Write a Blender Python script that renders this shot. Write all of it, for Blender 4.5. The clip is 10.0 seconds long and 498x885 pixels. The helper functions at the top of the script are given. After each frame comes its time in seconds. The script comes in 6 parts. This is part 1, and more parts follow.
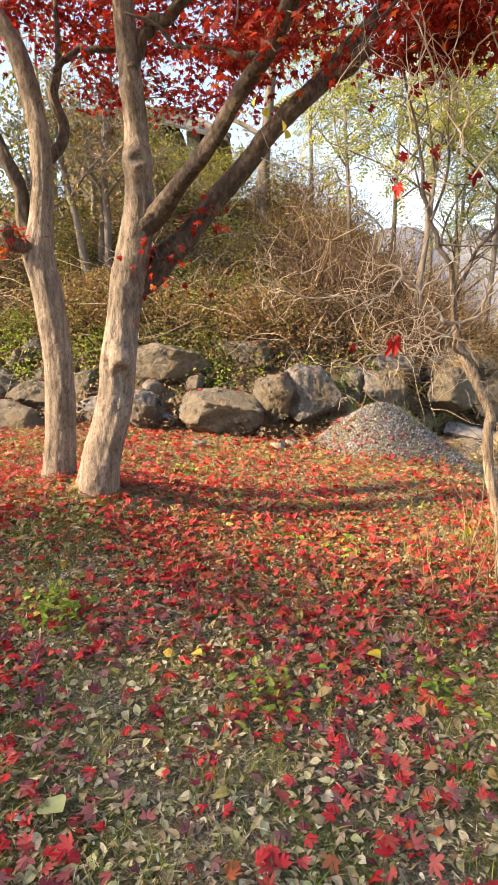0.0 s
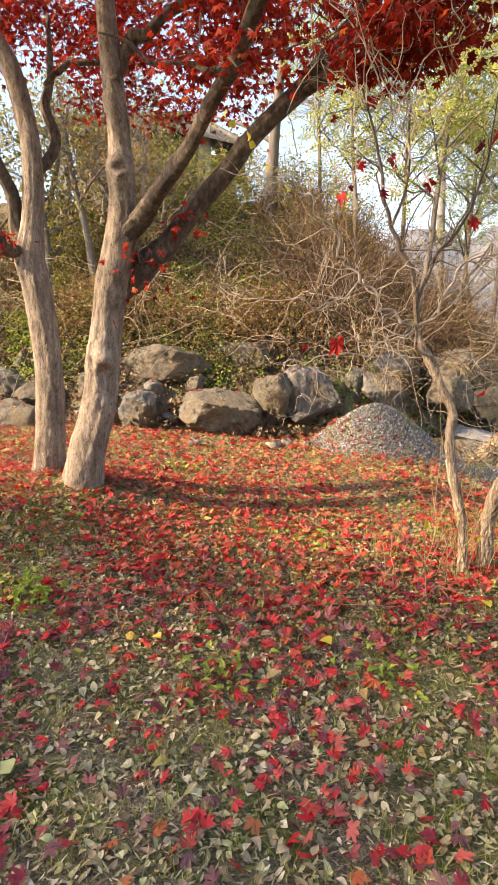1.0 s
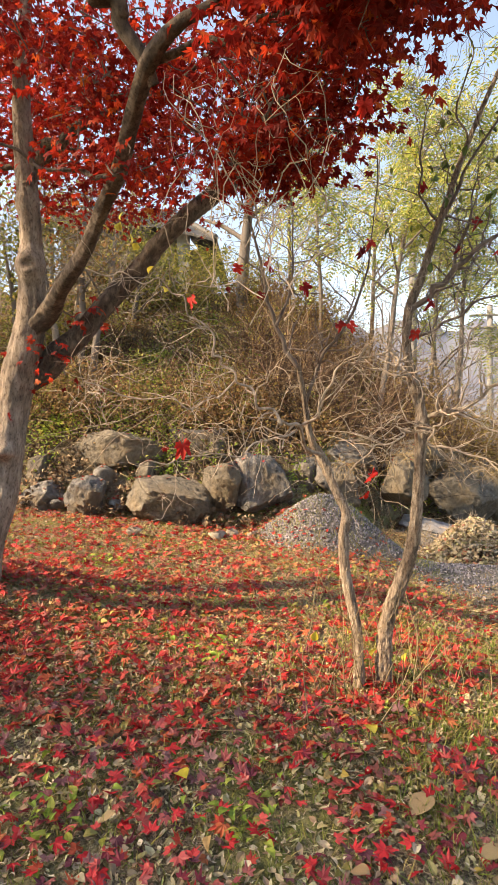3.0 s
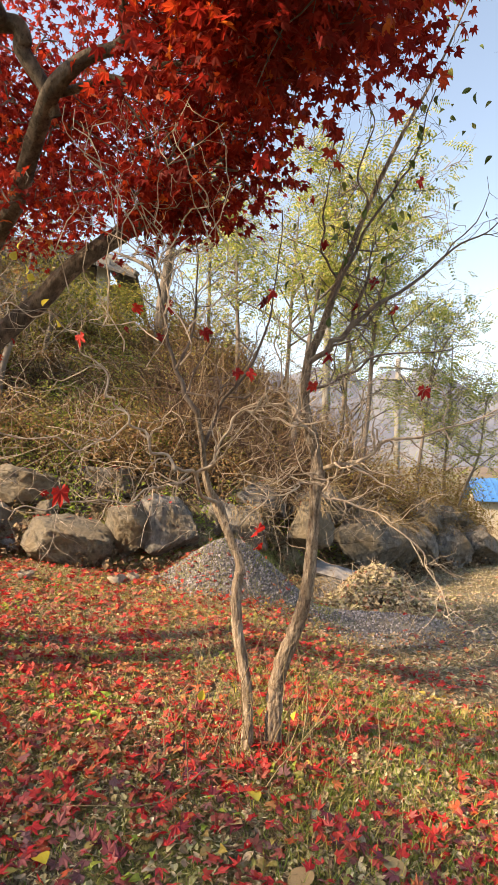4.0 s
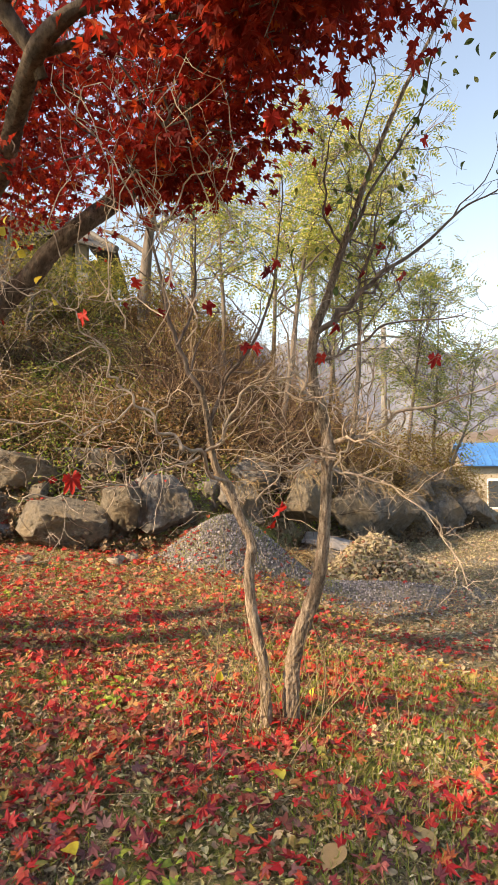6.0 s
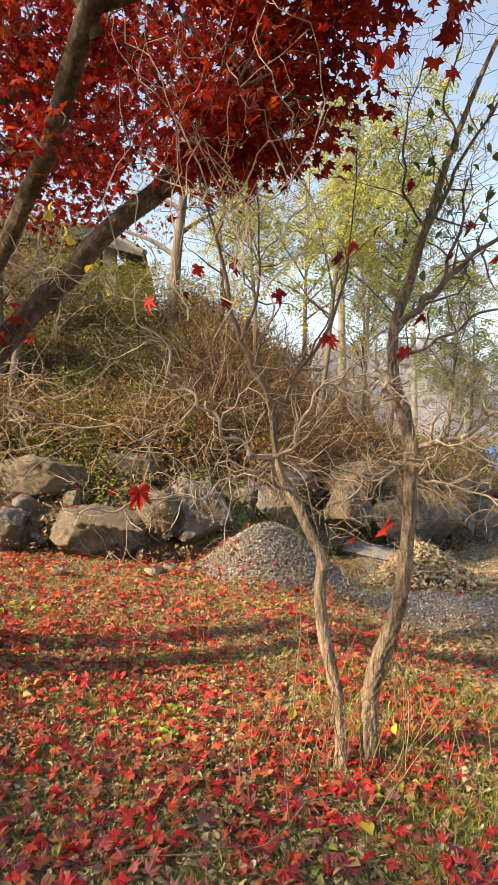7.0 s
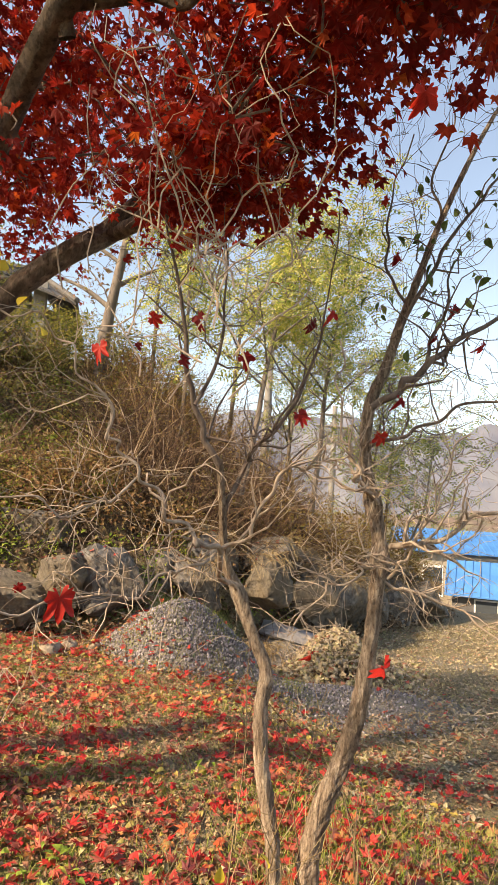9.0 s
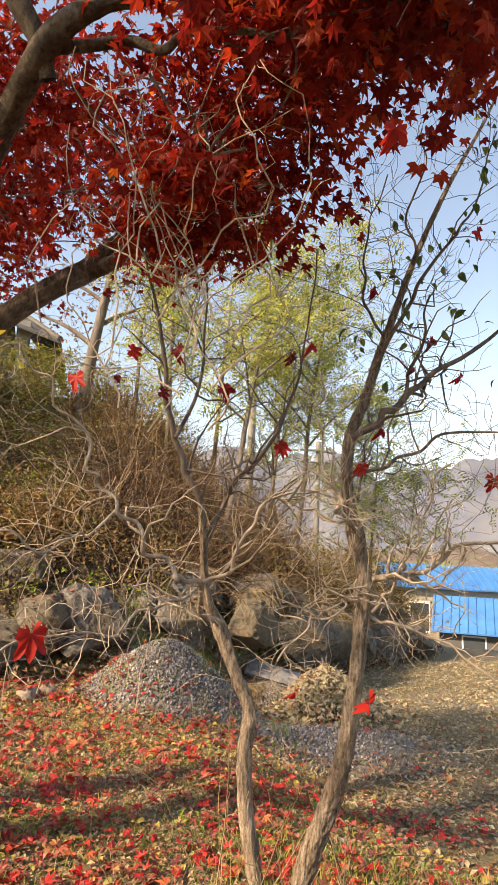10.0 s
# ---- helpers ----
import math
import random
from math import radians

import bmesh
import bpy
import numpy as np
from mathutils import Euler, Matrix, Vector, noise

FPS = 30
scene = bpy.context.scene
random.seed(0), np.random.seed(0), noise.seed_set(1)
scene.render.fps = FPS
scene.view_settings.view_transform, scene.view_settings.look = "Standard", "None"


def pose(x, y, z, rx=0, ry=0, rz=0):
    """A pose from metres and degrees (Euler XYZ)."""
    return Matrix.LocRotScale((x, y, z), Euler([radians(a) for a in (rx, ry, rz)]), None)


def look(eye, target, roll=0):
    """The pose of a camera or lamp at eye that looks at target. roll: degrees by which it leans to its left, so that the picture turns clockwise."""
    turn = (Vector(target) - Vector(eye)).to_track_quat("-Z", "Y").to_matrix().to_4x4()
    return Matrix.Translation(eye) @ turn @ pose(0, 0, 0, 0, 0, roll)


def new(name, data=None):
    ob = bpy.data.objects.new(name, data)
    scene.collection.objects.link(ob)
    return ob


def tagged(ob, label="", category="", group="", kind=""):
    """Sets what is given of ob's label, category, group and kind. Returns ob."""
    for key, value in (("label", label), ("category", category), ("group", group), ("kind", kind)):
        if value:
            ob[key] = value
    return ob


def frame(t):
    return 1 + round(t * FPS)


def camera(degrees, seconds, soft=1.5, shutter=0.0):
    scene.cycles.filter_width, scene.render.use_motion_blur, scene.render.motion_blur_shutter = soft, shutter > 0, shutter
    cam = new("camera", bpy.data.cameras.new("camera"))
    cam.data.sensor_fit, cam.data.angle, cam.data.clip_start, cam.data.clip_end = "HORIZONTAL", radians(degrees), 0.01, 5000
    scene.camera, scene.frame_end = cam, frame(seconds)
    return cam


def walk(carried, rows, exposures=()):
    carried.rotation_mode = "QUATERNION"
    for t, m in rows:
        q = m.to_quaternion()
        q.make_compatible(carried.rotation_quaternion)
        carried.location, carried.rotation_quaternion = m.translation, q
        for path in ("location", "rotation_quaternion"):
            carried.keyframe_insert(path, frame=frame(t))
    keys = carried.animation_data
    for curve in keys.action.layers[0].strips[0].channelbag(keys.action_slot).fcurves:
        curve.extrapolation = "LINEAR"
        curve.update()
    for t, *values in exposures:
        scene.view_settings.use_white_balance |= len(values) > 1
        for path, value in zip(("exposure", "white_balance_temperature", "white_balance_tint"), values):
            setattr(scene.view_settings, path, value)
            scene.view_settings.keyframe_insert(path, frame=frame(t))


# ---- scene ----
cam = camera(45.8, 10.0)
PATH = [
    (0, (0.044, 0.163, 1.312), (0.011, 2.144, 1.043), 0.4),
    (0.5, (0.192, 0.045, 1.307), (0.098, 2.016, 0.983), 3.0),
    (1, (0.302, 0.039, 1.302), (0.208, 2.02, 1.039), 0.6),
    (1.5, (0.436, 0.11, 1.284), (0.274, 2.085, 1.014), 3.3),
    (2, (0.55, 0.141, 1.308), (0.36, 2.12, 1.091), 0.2),
    (2.2, (0.611, 0.152, 1.324), (0.435, 2.138, 1.165), 0.9),
    (3.3, (0.892, 0.215, 1.417), (0.901, 2.215, 1.472), 2.8),
    (3.5, (0.912, 0.234, 1.43), (0.996, 2.23, 1.516), 4.2),
    (4, (0.941, 0.27, 1.436), (1.14, 2.254, 1.592), 3.5),
    (4.5, (0.942, 0.28, 1.432), (1.17, 2.267, 1.448), 5.5),
    (5, (0.943, 0.269, 1.435), (1.173, 2.255, 1.484), 4.7),
    (5.2, (0.936, 0.255, 1.436), (1.167, 2.241, 1.488), 3.7),
    (6.3, (0.777, 0.428, 1.451), (1.032, 2.41, 1.531), 1.0),
    (6.5, (0.724, 0.483, 1.449), (0.985, 2.464, 1.538), 2.3),
    (7, (0.678, 0.662, 1.459), (0.853, 2.653, 1.542), 1.0),
    (7.5, (0.672, 0.821, 1.5), (0.826, 2.8, 1.746), -0.4),
    (8, (0.637, 0.919, 1.536), (0.874, 2.883, 1.835), 6.2),
    (8.5, (0.613, 0.998, 1.545), (1.048, 2.927, 1.847), 4.8),
    (9, (0.59, 1.035, 1.546), (1.03, 2.961, 1.856), 5.4),
    (9.5, (0.597, 1.018, 1.547), (1.093, 2.918, 1.926), 4.7),
    (10, (0.607, 1.048, 1.533), (1.083, 2.941, 1.97), 4.6),
]
LEVEL = pose(0, 0, 0, 0, 1.5, 0)
walk(cam, [(t, LEVEL @ look(eye, target, roll)) for t, eye, target, roll in PATH],
     [(0, 1.56, 8250, 15), (2.2, 1.53, 8250, 15), (3.5, 1.36, 8650, 15), (5, 1.25, 8650, 15), (7.5, 1.23, 8800, 15), (10, 1.13, 8600, 15)])

# ---- world, sun ----
TO_SUN = Vector((-0.90, -0.30, 0.62)).normalized()
world = bpy.data.worlds.new("sky")
scene.world = world
world.use_nodes = True
wn = world.node_tree
sky = wn.nodes.new("ShaderNodeTexSky")
sky.sky_type, sky.sun_disc = "NISHITA", False
sky.sun_elevation = math.asin(TO_SUN.z)
sky.sun_rotation = math.atan2(TO_SUN.x, TO_SUN.y)
sky.air_density, sky.dust_density, sky.ozone_density = 1.1, 0.9, 1.2
wn.links.new(sky.outputs[0], wn.nodes["Background"].inputs[0])
wn.nodes["Background"].inputs[1].default_value = 0.168
sun_data = bpy.data.lights.new("sun", "SUN")
sun_data.energy, sun_data.angle, sun_data.color = 4.8, radians(1.6), (1.0, 0.86, 0.67)
sun = new("sun", sun_data)
sun.rotation_euler = TO_SUN.to_track_quat("Z", "Y").to_euler()

rng = np.random.default_rng(7)


# ---- materials ----
def material(name):
    m = bpy.data.materials.new(name)
    m.use_nodes = True
    nt = m.node_tree
    return m, nt, nt.nodes["Principled BSDF"]


def node(nt, kind, **inputs):
    n = nt.nodes.new("ShaderNode" + kind)
    for k, v in inputs.items():
        n.inputs[k.replace("_", " ")].default_value = v
    return n


def ramp(nt, factor, stops, mode="LINEAR"):
    n = nt.nodes.new("ShaderNodeValToRGB")
    n.color_ramp.interpolation = mode
    while len(n.color_ramp.elements) < len(stops):
        n.color_ramp.elements.new(0.5)
    for e, (p, c) in zip(n.color_ramp.elements, stops):
        e.position, e.color = p, (*c, 1)
    nt.links.new(factor, n.inputs[0])
    return n.outputs[0]


def mixed(nt, factor, a, b, mode="MIX"):
    n = nt.nodes.new("ShaderNodeMix")
    n.data_type, n.blend_type = "RGBA", mode
    for socket, value in ((n.inputs[0], factor), (n.inputs[6], a), (n.inputs[7], b)):
        if isinstance(value, (int, float)):
            socket.default_value = value
        elif isinstance(value, tuple):
            socket.default_value = (*value, 1)
        else:
            nt.links.new(value, socket)
    return n.outputs[2]


def noisy(nt, scale, detail=5, stretch=(1, 1, 1), rough=0.6):
    tc = nt.nodes.new("ShaderNodeTexCoord")
    mp = nt.nodes.new("ShaderNodeMapping")
    mp.inputs["Scale"].default_value = stretch
    nt.links.new(tc.outputs["Object"], mp.inputs[0])
    n = node(nt, "TexNoise", Scale=scale, Detail=detail, Roughness=rough)
    nt.links.new(mp.outputs[0], n.inputs["Vector"])
    return n.outputs["Fac"]


def bumped(nt, bsdf, height, strength, distance):
    b = node(nt, "Bump", Strength=strength, Distance=distance)
    nt.links.new(height, b.inputs["Height"])
    nt.links.new(b.outputs[0], bsdf.inputs["Normal"])


def grain_material(name, stops, scale, rough=0.85, bump=0.5, bump_scale=None, stretch=(1, 1, 1), dist=0.02, patch=None, metal=0.0):
    """Two scales of noise for the colour, one for the relief."""
    m, nt, p = material(name)
    base = ramp(nt, noisy(nt, scale, 6, stretch), stops)
    if patch:
        colour, size, lo, hi = patch
        f = ramp(nt, noisy(nt, size, 4), [(lo, (0, 0, 0)), (hi, (1, 1, 1))])
        base = mixed(nt, f, base, colour)
    nt.links.new(base, p.inputs["Base Color"])
    p.inputs["Roughness"].default_value, p.inputs["Metallic"].default_value = rough, metal
    if bump:
        bumped(nt, p, noisy(nt, bump_scale or scale * 3, 8, stretch, 0.7), bump, dist)
    return m


def leaf_material(name, stops, per="island", clear=0.35, rough=0.55, tint=1.1):
    """Leaf colour drawn by chance for each leaf; light shines through the blade."""
    m, nt, p = material(name)
    if per == "island":
        r = nt.nodes.new("ShaderNodeNewGeometry").outputs["Random Per Island"]
    else:
        r = nt.nodes.new("ShaderNodeObjectInfo").outputs["Random"]
    c = ramp(nt, r, stops)
    c = mixed(nt, 0.30, c, ramp(nt, noisy(nt, 45, 4), [(0.3, (0.25, 0.25, 0.25)), (0.7, (1.5, 1.4, 1.3))]), "MULTIPLY")
    nt.links.new(c, p.inputs["Base Color"])
    p.inputs["Roughness"].default_value = rough
    p.inputs["Specular IOR Level"].default_value = 0.35
    t = nt.nodes.new("ShaderNodeBsdfTranslucent")
    nt.links.new(mixed(nt, 1.0, c, (tint, tint * 0.95, tint * 0.95), "MULTIPLY"), t.inputs[0])
    mx = nt.nodes.new("ShaderNodeMixShader")
    mx.inputs[0].default_value = clear
    nt.links.new(p.outputs[0], mx.inputs[1])
    nt.links.new(t.outputs[0], mx.inputs[2])
    nt.links.new(mx.outputs[0], nt.nodes["Material Output"].inputs[0])
    return m


def bark_material(name, dark, mid, light, grain=30, stretch=0.25, wrinkle=85, depth=0.02):
    """Smooth maple bark: long grain, fine cross wrinkles and dark creases."""
    m, nt, p = material(name)
    base = ramp(nt, noisy(nt, grain, 7, (1, 1, stretch), 0.65), [(0.30, dark), (0.48, mid), (0.66, light)])
    patch = ramp(nt, noisy(nt, 3.5, 5), [(0.40, (0.72, 0.70, 0.68)), (0.62, (1.12, 1.12, 1.12))])
    base = mixed(nt, 1.0, base, patch, "MULTIPLY")
    fine = noisy(nt, wrinkle, 6, (1, 1, 0.45), 0.7)
    base = mixed(nt, 1.0, base, ramp(nt, fine, [(0.36, (0.42, 0.38, 0.34)), (0.47, (0.95, 0.95, 0.95)), (0.7, (1.15, 1.14, 1.12))]), "MULTIPLY")
    nt.links.new(base, p.inputs["Base Color"])
    p.inputs["Roughness"].default_value = 0.9
    both = mixed(nt, 0.5, fine, noisy(nt, grain, 7, (1, 1, stretch), 0.65))
    bumped(nt, p, both, 1.0, depth)
    return m


# Near leaves: purples and dull pinks, partly the near ground's shade put into colour.
RED = [(0.0, (0.454, 0.0194, 0.0281)), (0.2, (0.583, 0.0346, 0.0432)), (0.36, (0.583, 0.0918, 0.0864)), (0.46, (0.432, 0.151, 0.14)), (0.56, (0.259, 0.0281, 0.0454)), (0.70, (0.135, 0.0378, 0.0594)), (0.82, (0.259, 0.13, 0.13)), (0.92, (0.497, 0.0594, 0.0378)), (1.0, (0.497, 0.162, 0.0648))]
CROWN = [(0.0, (0.16, 0.012, 0.011)), (0.4, (0.27, 0.020, 0.014)), (0.75, (0.38, 0.030, 0.017)), (0.94, (0.48, 0.06, 0.02)), (1.0, (0.52, 0.13, 0.025))]
LITTER = [(0.0, (0.159, 0.114, 0.072)), (0.10, (0.488, 0.396, 0.252)), (0.20, (0.366, 0.372, 0.168)), (0.30, (0.293, 0.192, 0.12)), (0.42, (0.634, 0.552, 0.396)), (0.52, (0.268, 0.312, 0.108)), (0.62, (0.415, 0.288, 0.204)), (0.72, (0.525, 0.504, 0.3)), (0.82, (0.244, 0.174, 0.132)), (0.92, (0.439, 0.456, 0.216)), (1.0, (0.756, 0.684, 0.54))]
GRASS = [(0.0, (0.09, 0.16, 0.026)), (0.35, (0.18, 0.25, 0.042)), (0.65, (0.29, 0.31, 0.065)), (1.0, (0.43, 0.35, 0.14))]
M_RED = leaf_material("fallen maple leaf", RED, "object", 0.30)
# Slope leaves: fewer purples, the sun on them put into a redder palette.
SUNLIT_RED = [(0.0, (0.38, 0.018, 0.022)), (0.25, (0.48, 0.036, 0.033)), (0.45, (0.46, 0.070, 0.055)), (0.58, (0.36, 0.13, 0.095)), (0.68, (0.17, 0.030, 0.040)), (0.78, (0.27, 0.10, 0.07)), (0.88, (0.46, 0.09, 0.04)), (1.0, (0.44, 0.27, 0.11))]
M_RED_MANY = leaf_material("fallen maple leaves", SUNLIT_RED, "island", 0.30)
M_RED_SHADED = leaf_material("shade-tinted fallen maple leaves", RED, "island", 0.30)
M_CROWN = leaf_material("maple foliage", CROWN, "object", 0.58)
M_CROWN_MANY = leaf_material("maple foliage mass", CROWN, "island", 0.58)
M_LITTER = leaf_material("dry litter", LITTER, "island", 0.15, 0.8)
M_BITS = leaf_material("broken leaves", [(0.0, (0.22, 0.05, 0.04)), (0.2, (0.34, 0.13, 0.09)), (0.4, (0.30, 0.20, 0.12)), (0.6, (0.42, 0.31, 0.19)), (0.8, (0.20, 0.12, 0.07)), (1.0, (0.48, 0.42, 0.22))], "island", 0.2, 0.75)
M_YARDBITS = leaf_material("straw and leaf bits", [(0.0, (0.20, 0.15, 0.10)), (0.3, (0.40, 0.33, 0.22)), (0.5, (0.32, 0.29, 0.24)), (0.7, (0.28, 0.27, 0.13)), (0.9, (0.50, 0.43, 0.29)), (1.0, (0.34, 0.12, 0.09))], "island", 0.15, 0.85)
M_BROAD = leaf_material("dry broad leaf", [(0.0, (0.28, 0.18, 0.09)), (0.5, (0.36, 0.26, 0.145)), (1.0, (0.30, 0.26, 0.12))], "object", 0.2, 0.75)
M_YELLOW = leaf_material("yellow leaf", [(0.0, (0.62, 0.50, 0.05)), (1.0, (0.55, 0.52, 0.10))], "object", 0.35)
M_PALE = leaf_material("pale green leaf", [(0.0, (0.36, 0.42, 0.20)), (1.0, (0.44, 0.48, 0.26))], "object", 0.3)
M_YELLOWISH = leaf_material("yellow and olive leaves", [(0.0, (0.46, 0.34, 0.07)), (0.35, (0.36, 0.30, 0.10)), (0.7, (0.22, 0.22, 0.06)), (1.0, (0.42, 0.28, 0.12))], "island", 0.3)
M_GRASS = leaf_material("grass", GRASS, "island", 0.25, 0.6)
M_LOCUST = leaf_material("pinnate foliage", [(0.0, (0.146, 0.227, 0.05)), (0.45, (0.302, 0.367, 0.09)), (0.8, (0.515, 0.497, 0.12)), (1.0, (0.582, 0.562, 0.28))], "island", 0.5)
M_SHRUB = leaf_material("shrub foliage", [(0.0, (0.0884, 0.0672, 0.0288)), (0.3, (0.187, 0.134, 0.0576)), (0.6, (0.291, 0.182, 0.0816)), (0.85, (0.229, 0.12, 0.0672)), (1.0, (0.291, 0.25, 0.0768))], "island", 0.35)
M_BANKLITTER = leaf_material("brown leaf litter", [(0.0, (0.07, 0.045, 0.03)), (0.4, (0.15, 0.10, 0.062)), (0.8, (0.24, 0.17, 0.105)), (1.0, (0.36, 0.28, 0.19))], "island", 0.12, 0.85)
M_FRESH = leaf_material("fresh green weeds", [(0.0, (0.14, 0.24, 0.035)), (0.6, (0.26, 0.38, 0.06)), (1.0, (0.46, 0.48, 0.10))], "island", 0.4)
M_GOLD = leaf_material("golden shrub leaves", [(0.0, (0.105, 0.0638, 0.0225)), (0.4, (0.21, 0.135, 0.0375)), (0.75, (0.27, 0.203, 0.0525)), (1.0, (0.18, 0.18, 0.0525))], "island", 0.4)
M_STRAW = leaf_material("straw stalks", [(0.0, (0.108, 0.072, 0.0396)), (0.5, (0.209, 0.151, 0.0792)), (1.0, (0.302, 0.245, 0.144))], "island", 0.0, 0.85)
M_GREEN = leaf_material("green foliage", [(0.0, (0.05, 0.085, 0.02)), (0.6, (0.10, 0.15, 0.035)), (1.0, (0.24, 0.25, 0.07))], "island", 0.35)
M_DRYSTEM = leaf_material("dry stems", [(0.0, (0.0413, 0.0255, 0.0165)), (0.4, (0.0863, 0.0562, 0.0338)), (0.75, (0.143, 0.101, 0.0638)), (1.0, (0.24, 0.191, 0.128))], "island", 0.0, 0.9)
M_THICKET = leaf_material("brown bare stems", [(0.0, (0.0338, 0.0188, 0.0128)), (0.45, (0.0788, 0.045, 0.0285)), (0.8, (0.135, 0.084, 0.051)), (1.0, (0.255, 0.195, 0.131))], "island", 0.0, 0.9)
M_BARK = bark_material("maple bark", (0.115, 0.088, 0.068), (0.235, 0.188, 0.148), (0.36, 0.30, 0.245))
M_BUSH = leaf_material("bush foliage", [(0.0, (0.075, 0.10, 0.022)), (0.4, (0.17, 0.19, 0.045)), (0.75, (0.32, 0.31, 0.075)), (1.0, (0.42, 0.34, 0.10))], "island", 0.4)
# Browner limb bark, darkened further to put the crown's shade into its colour.
M_LIMB_SHADED = bark_material("maple limb bark darkened for shade", (0.045, 0.032, 0.023), (0.098, 0.074, 0.055), (0.20, 0.155, 0.117), 24, 0.5, 60, 0.02)
M_STEM = bark_material("fissured bark", (0.095, 0.068, 0.049), (0.24, 0.183, 0.135), (0.43, 0.355, 0.275), 75, 0.16, 130, 0.014)
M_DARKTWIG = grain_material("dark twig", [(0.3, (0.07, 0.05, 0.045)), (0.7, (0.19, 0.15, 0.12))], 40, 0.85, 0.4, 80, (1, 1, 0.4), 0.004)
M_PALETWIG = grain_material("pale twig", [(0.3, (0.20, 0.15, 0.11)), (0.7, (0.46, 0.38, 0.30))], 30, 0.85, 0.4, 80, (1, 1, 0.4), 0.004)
M_FARBARK = grain_material("grey bark", [(0.3, (0.068, 0.0561, 0.0493)), (0.7, (0.204, 0.174, 0.149))], 8, 0.9, 0.6, 24, (1, 1, 0.25), 0.02)
M_BACKTWIG = grain_material("grey-brown twigs", [(0.3, (0.11, 0.088, 0.076)), (0.7, (0.30, 0.255, 0.225))], 8, 0.9, 0.4, 24, (1, 1, 0.25), 0.01)
M_ROCK = grain_material("boulder stone", [(0.28, (0.0414, 0.038, 0.0306)), (0.42, (0.115, 0.0997, 0.0796)), (0.58, (0.17, 0.147, 0.114)), (0.76, (0.248, 0.218, 0.173))], 13, 0.92, 1.0, 26, (1, 1, 1), 0.05, ((0.20, 0.15, 0.09), 1.3, 0.52, 0.72))
M_STONE = grain_material("tan field stone", [(0.3, (0.16, 0.13, 0.095)), (0.55, (0.30, 0.25, 0.19)), (0.75, (0.42, 0.36, 0.28))], 20, 0.9, 1.0, 40, dist=0.02)
M_ROCKDARK = grain_material("blue-grey stone", [(0.3, (0.0469, 0.0456, 0.0448)), (0.5, (0.145, 0.139, 0.133)), (0.66, (0.255, 0.244, 0.228)), (0.8, (0.442, 0.422, 0.39))], 13, 0.9, 1.0, 26, (1, 1, 0.7), 0.05, ((0.15, 0.115, 0.075), 1.6, 0.46, 0.68))
M_PEBBLE = leaf_material("gravel", [(0.0, (0.0855, 0.0823, 0.0912)), (0.5, (0.19, 0.178, 0.193)), (0.85, (0.304, 0.284, 0.302)), (1.0, (0.418, 0.402, 0.424))], "island", 0.0, 0.85)
M_GRAVELBODY = grain_material("gravel bed", [(0.3, (0.10, 0.09, 0.08)), (0.7, (0.26, 0.24, 0.21))], 60, 0.9, 1.0, 90, dist=0.02)
M_SACK = grain_material("white woven sack", [(0.3, (0.17, 0.165, 0.165)), (0.7, (0.30, 0.29, 0.29))], 9, 0.7, 0.5, 30)
M_PLASTER = grain_material("weathered plaster", [(0.3, (0.16, 0.14, 0.11)), (0.7, (0.27, 0.24, 0.19))], 1.5, 0.9, 0.3, 12)
M_POST = grain_material("pale concrete post", [(0.3, (0.15, 0.146, 0.139)), (0.7, (0.232, 0.229, 0.217))], 3, 0.85, 0.3, 20)
M_ROOF = grain_material("dark roof tile", [(0.3, (0.0385, 0.0385, 0.0385)), (0.7, (0.098, 0.0945, 0.091))], 4, 0.8, 0.4, 14)
M_BLUE = grain_material("blue painted sheet roof", [(0.3, (0.0217, 0.129, 0.352)), (0.7, (0.0465, 0.194, 0.466))], 0.9, 0.5, 0.1, 6)
M_CREAM = grain_material("cream wall", [(0.3, (0.28, 0.245, 0.19)), (0.7, (0.38, 0.34, 0.27))], 0.8, 0.85, 0.1, 6)
M_GREY = grain_material("grey concrete", [(0.3, (0.055, 0.055, 0.057)), (0.7, (0.115, 0.112, 0.11))], 1.2, 0.9, 0.3, 9)
M_DARK = grain_material("dark opening", [(0.3, (0.02, 0.02, 0.022)), (0.7, (0.05, 0.05, 0.05))], 2, 0.8, 0.0)
M_WHITE = grain_material("white paint", [(0.3, (0.66, 0.66, 0.66)), (0.7, (0.80, 0.80, 0.79))], 2, 0.5, 0.0)
# Distance haze is put into the ridge's pale blue-grey colours.
M_MOUNT = grain_material("wooded mountain with haze in its colour", [(0.3, (0.0709, 0.0859, 0.128)), (0.55, (0.0992, 0.112, 0.153)), (0.75, (0.126, 0.133, 0.162))], 0.02, 0.95, 0.0, patch=((0.14, 0.15, 0.175), 0.006, 0.45, 0.65))
M_HILL = grain_material("brown wooded hill", [(0.3, (0.085, 0.062, 0.05)), (0.55, (0.13, 0.095, 0.075)), (0.75, (0.17, 0.135, 0.10))], 0.12, 0.95, 0.0, patch=((0.12, 0.115, 0.07), 0.03, 0.5, 0.65))
M_GLASS, nt_, p_ = material("window glass")
p_.inputs["Base Color"].default_value, p_.inputs["Roughness"].default_value = (0.05, 0.06, 0.07, 1), 0.08


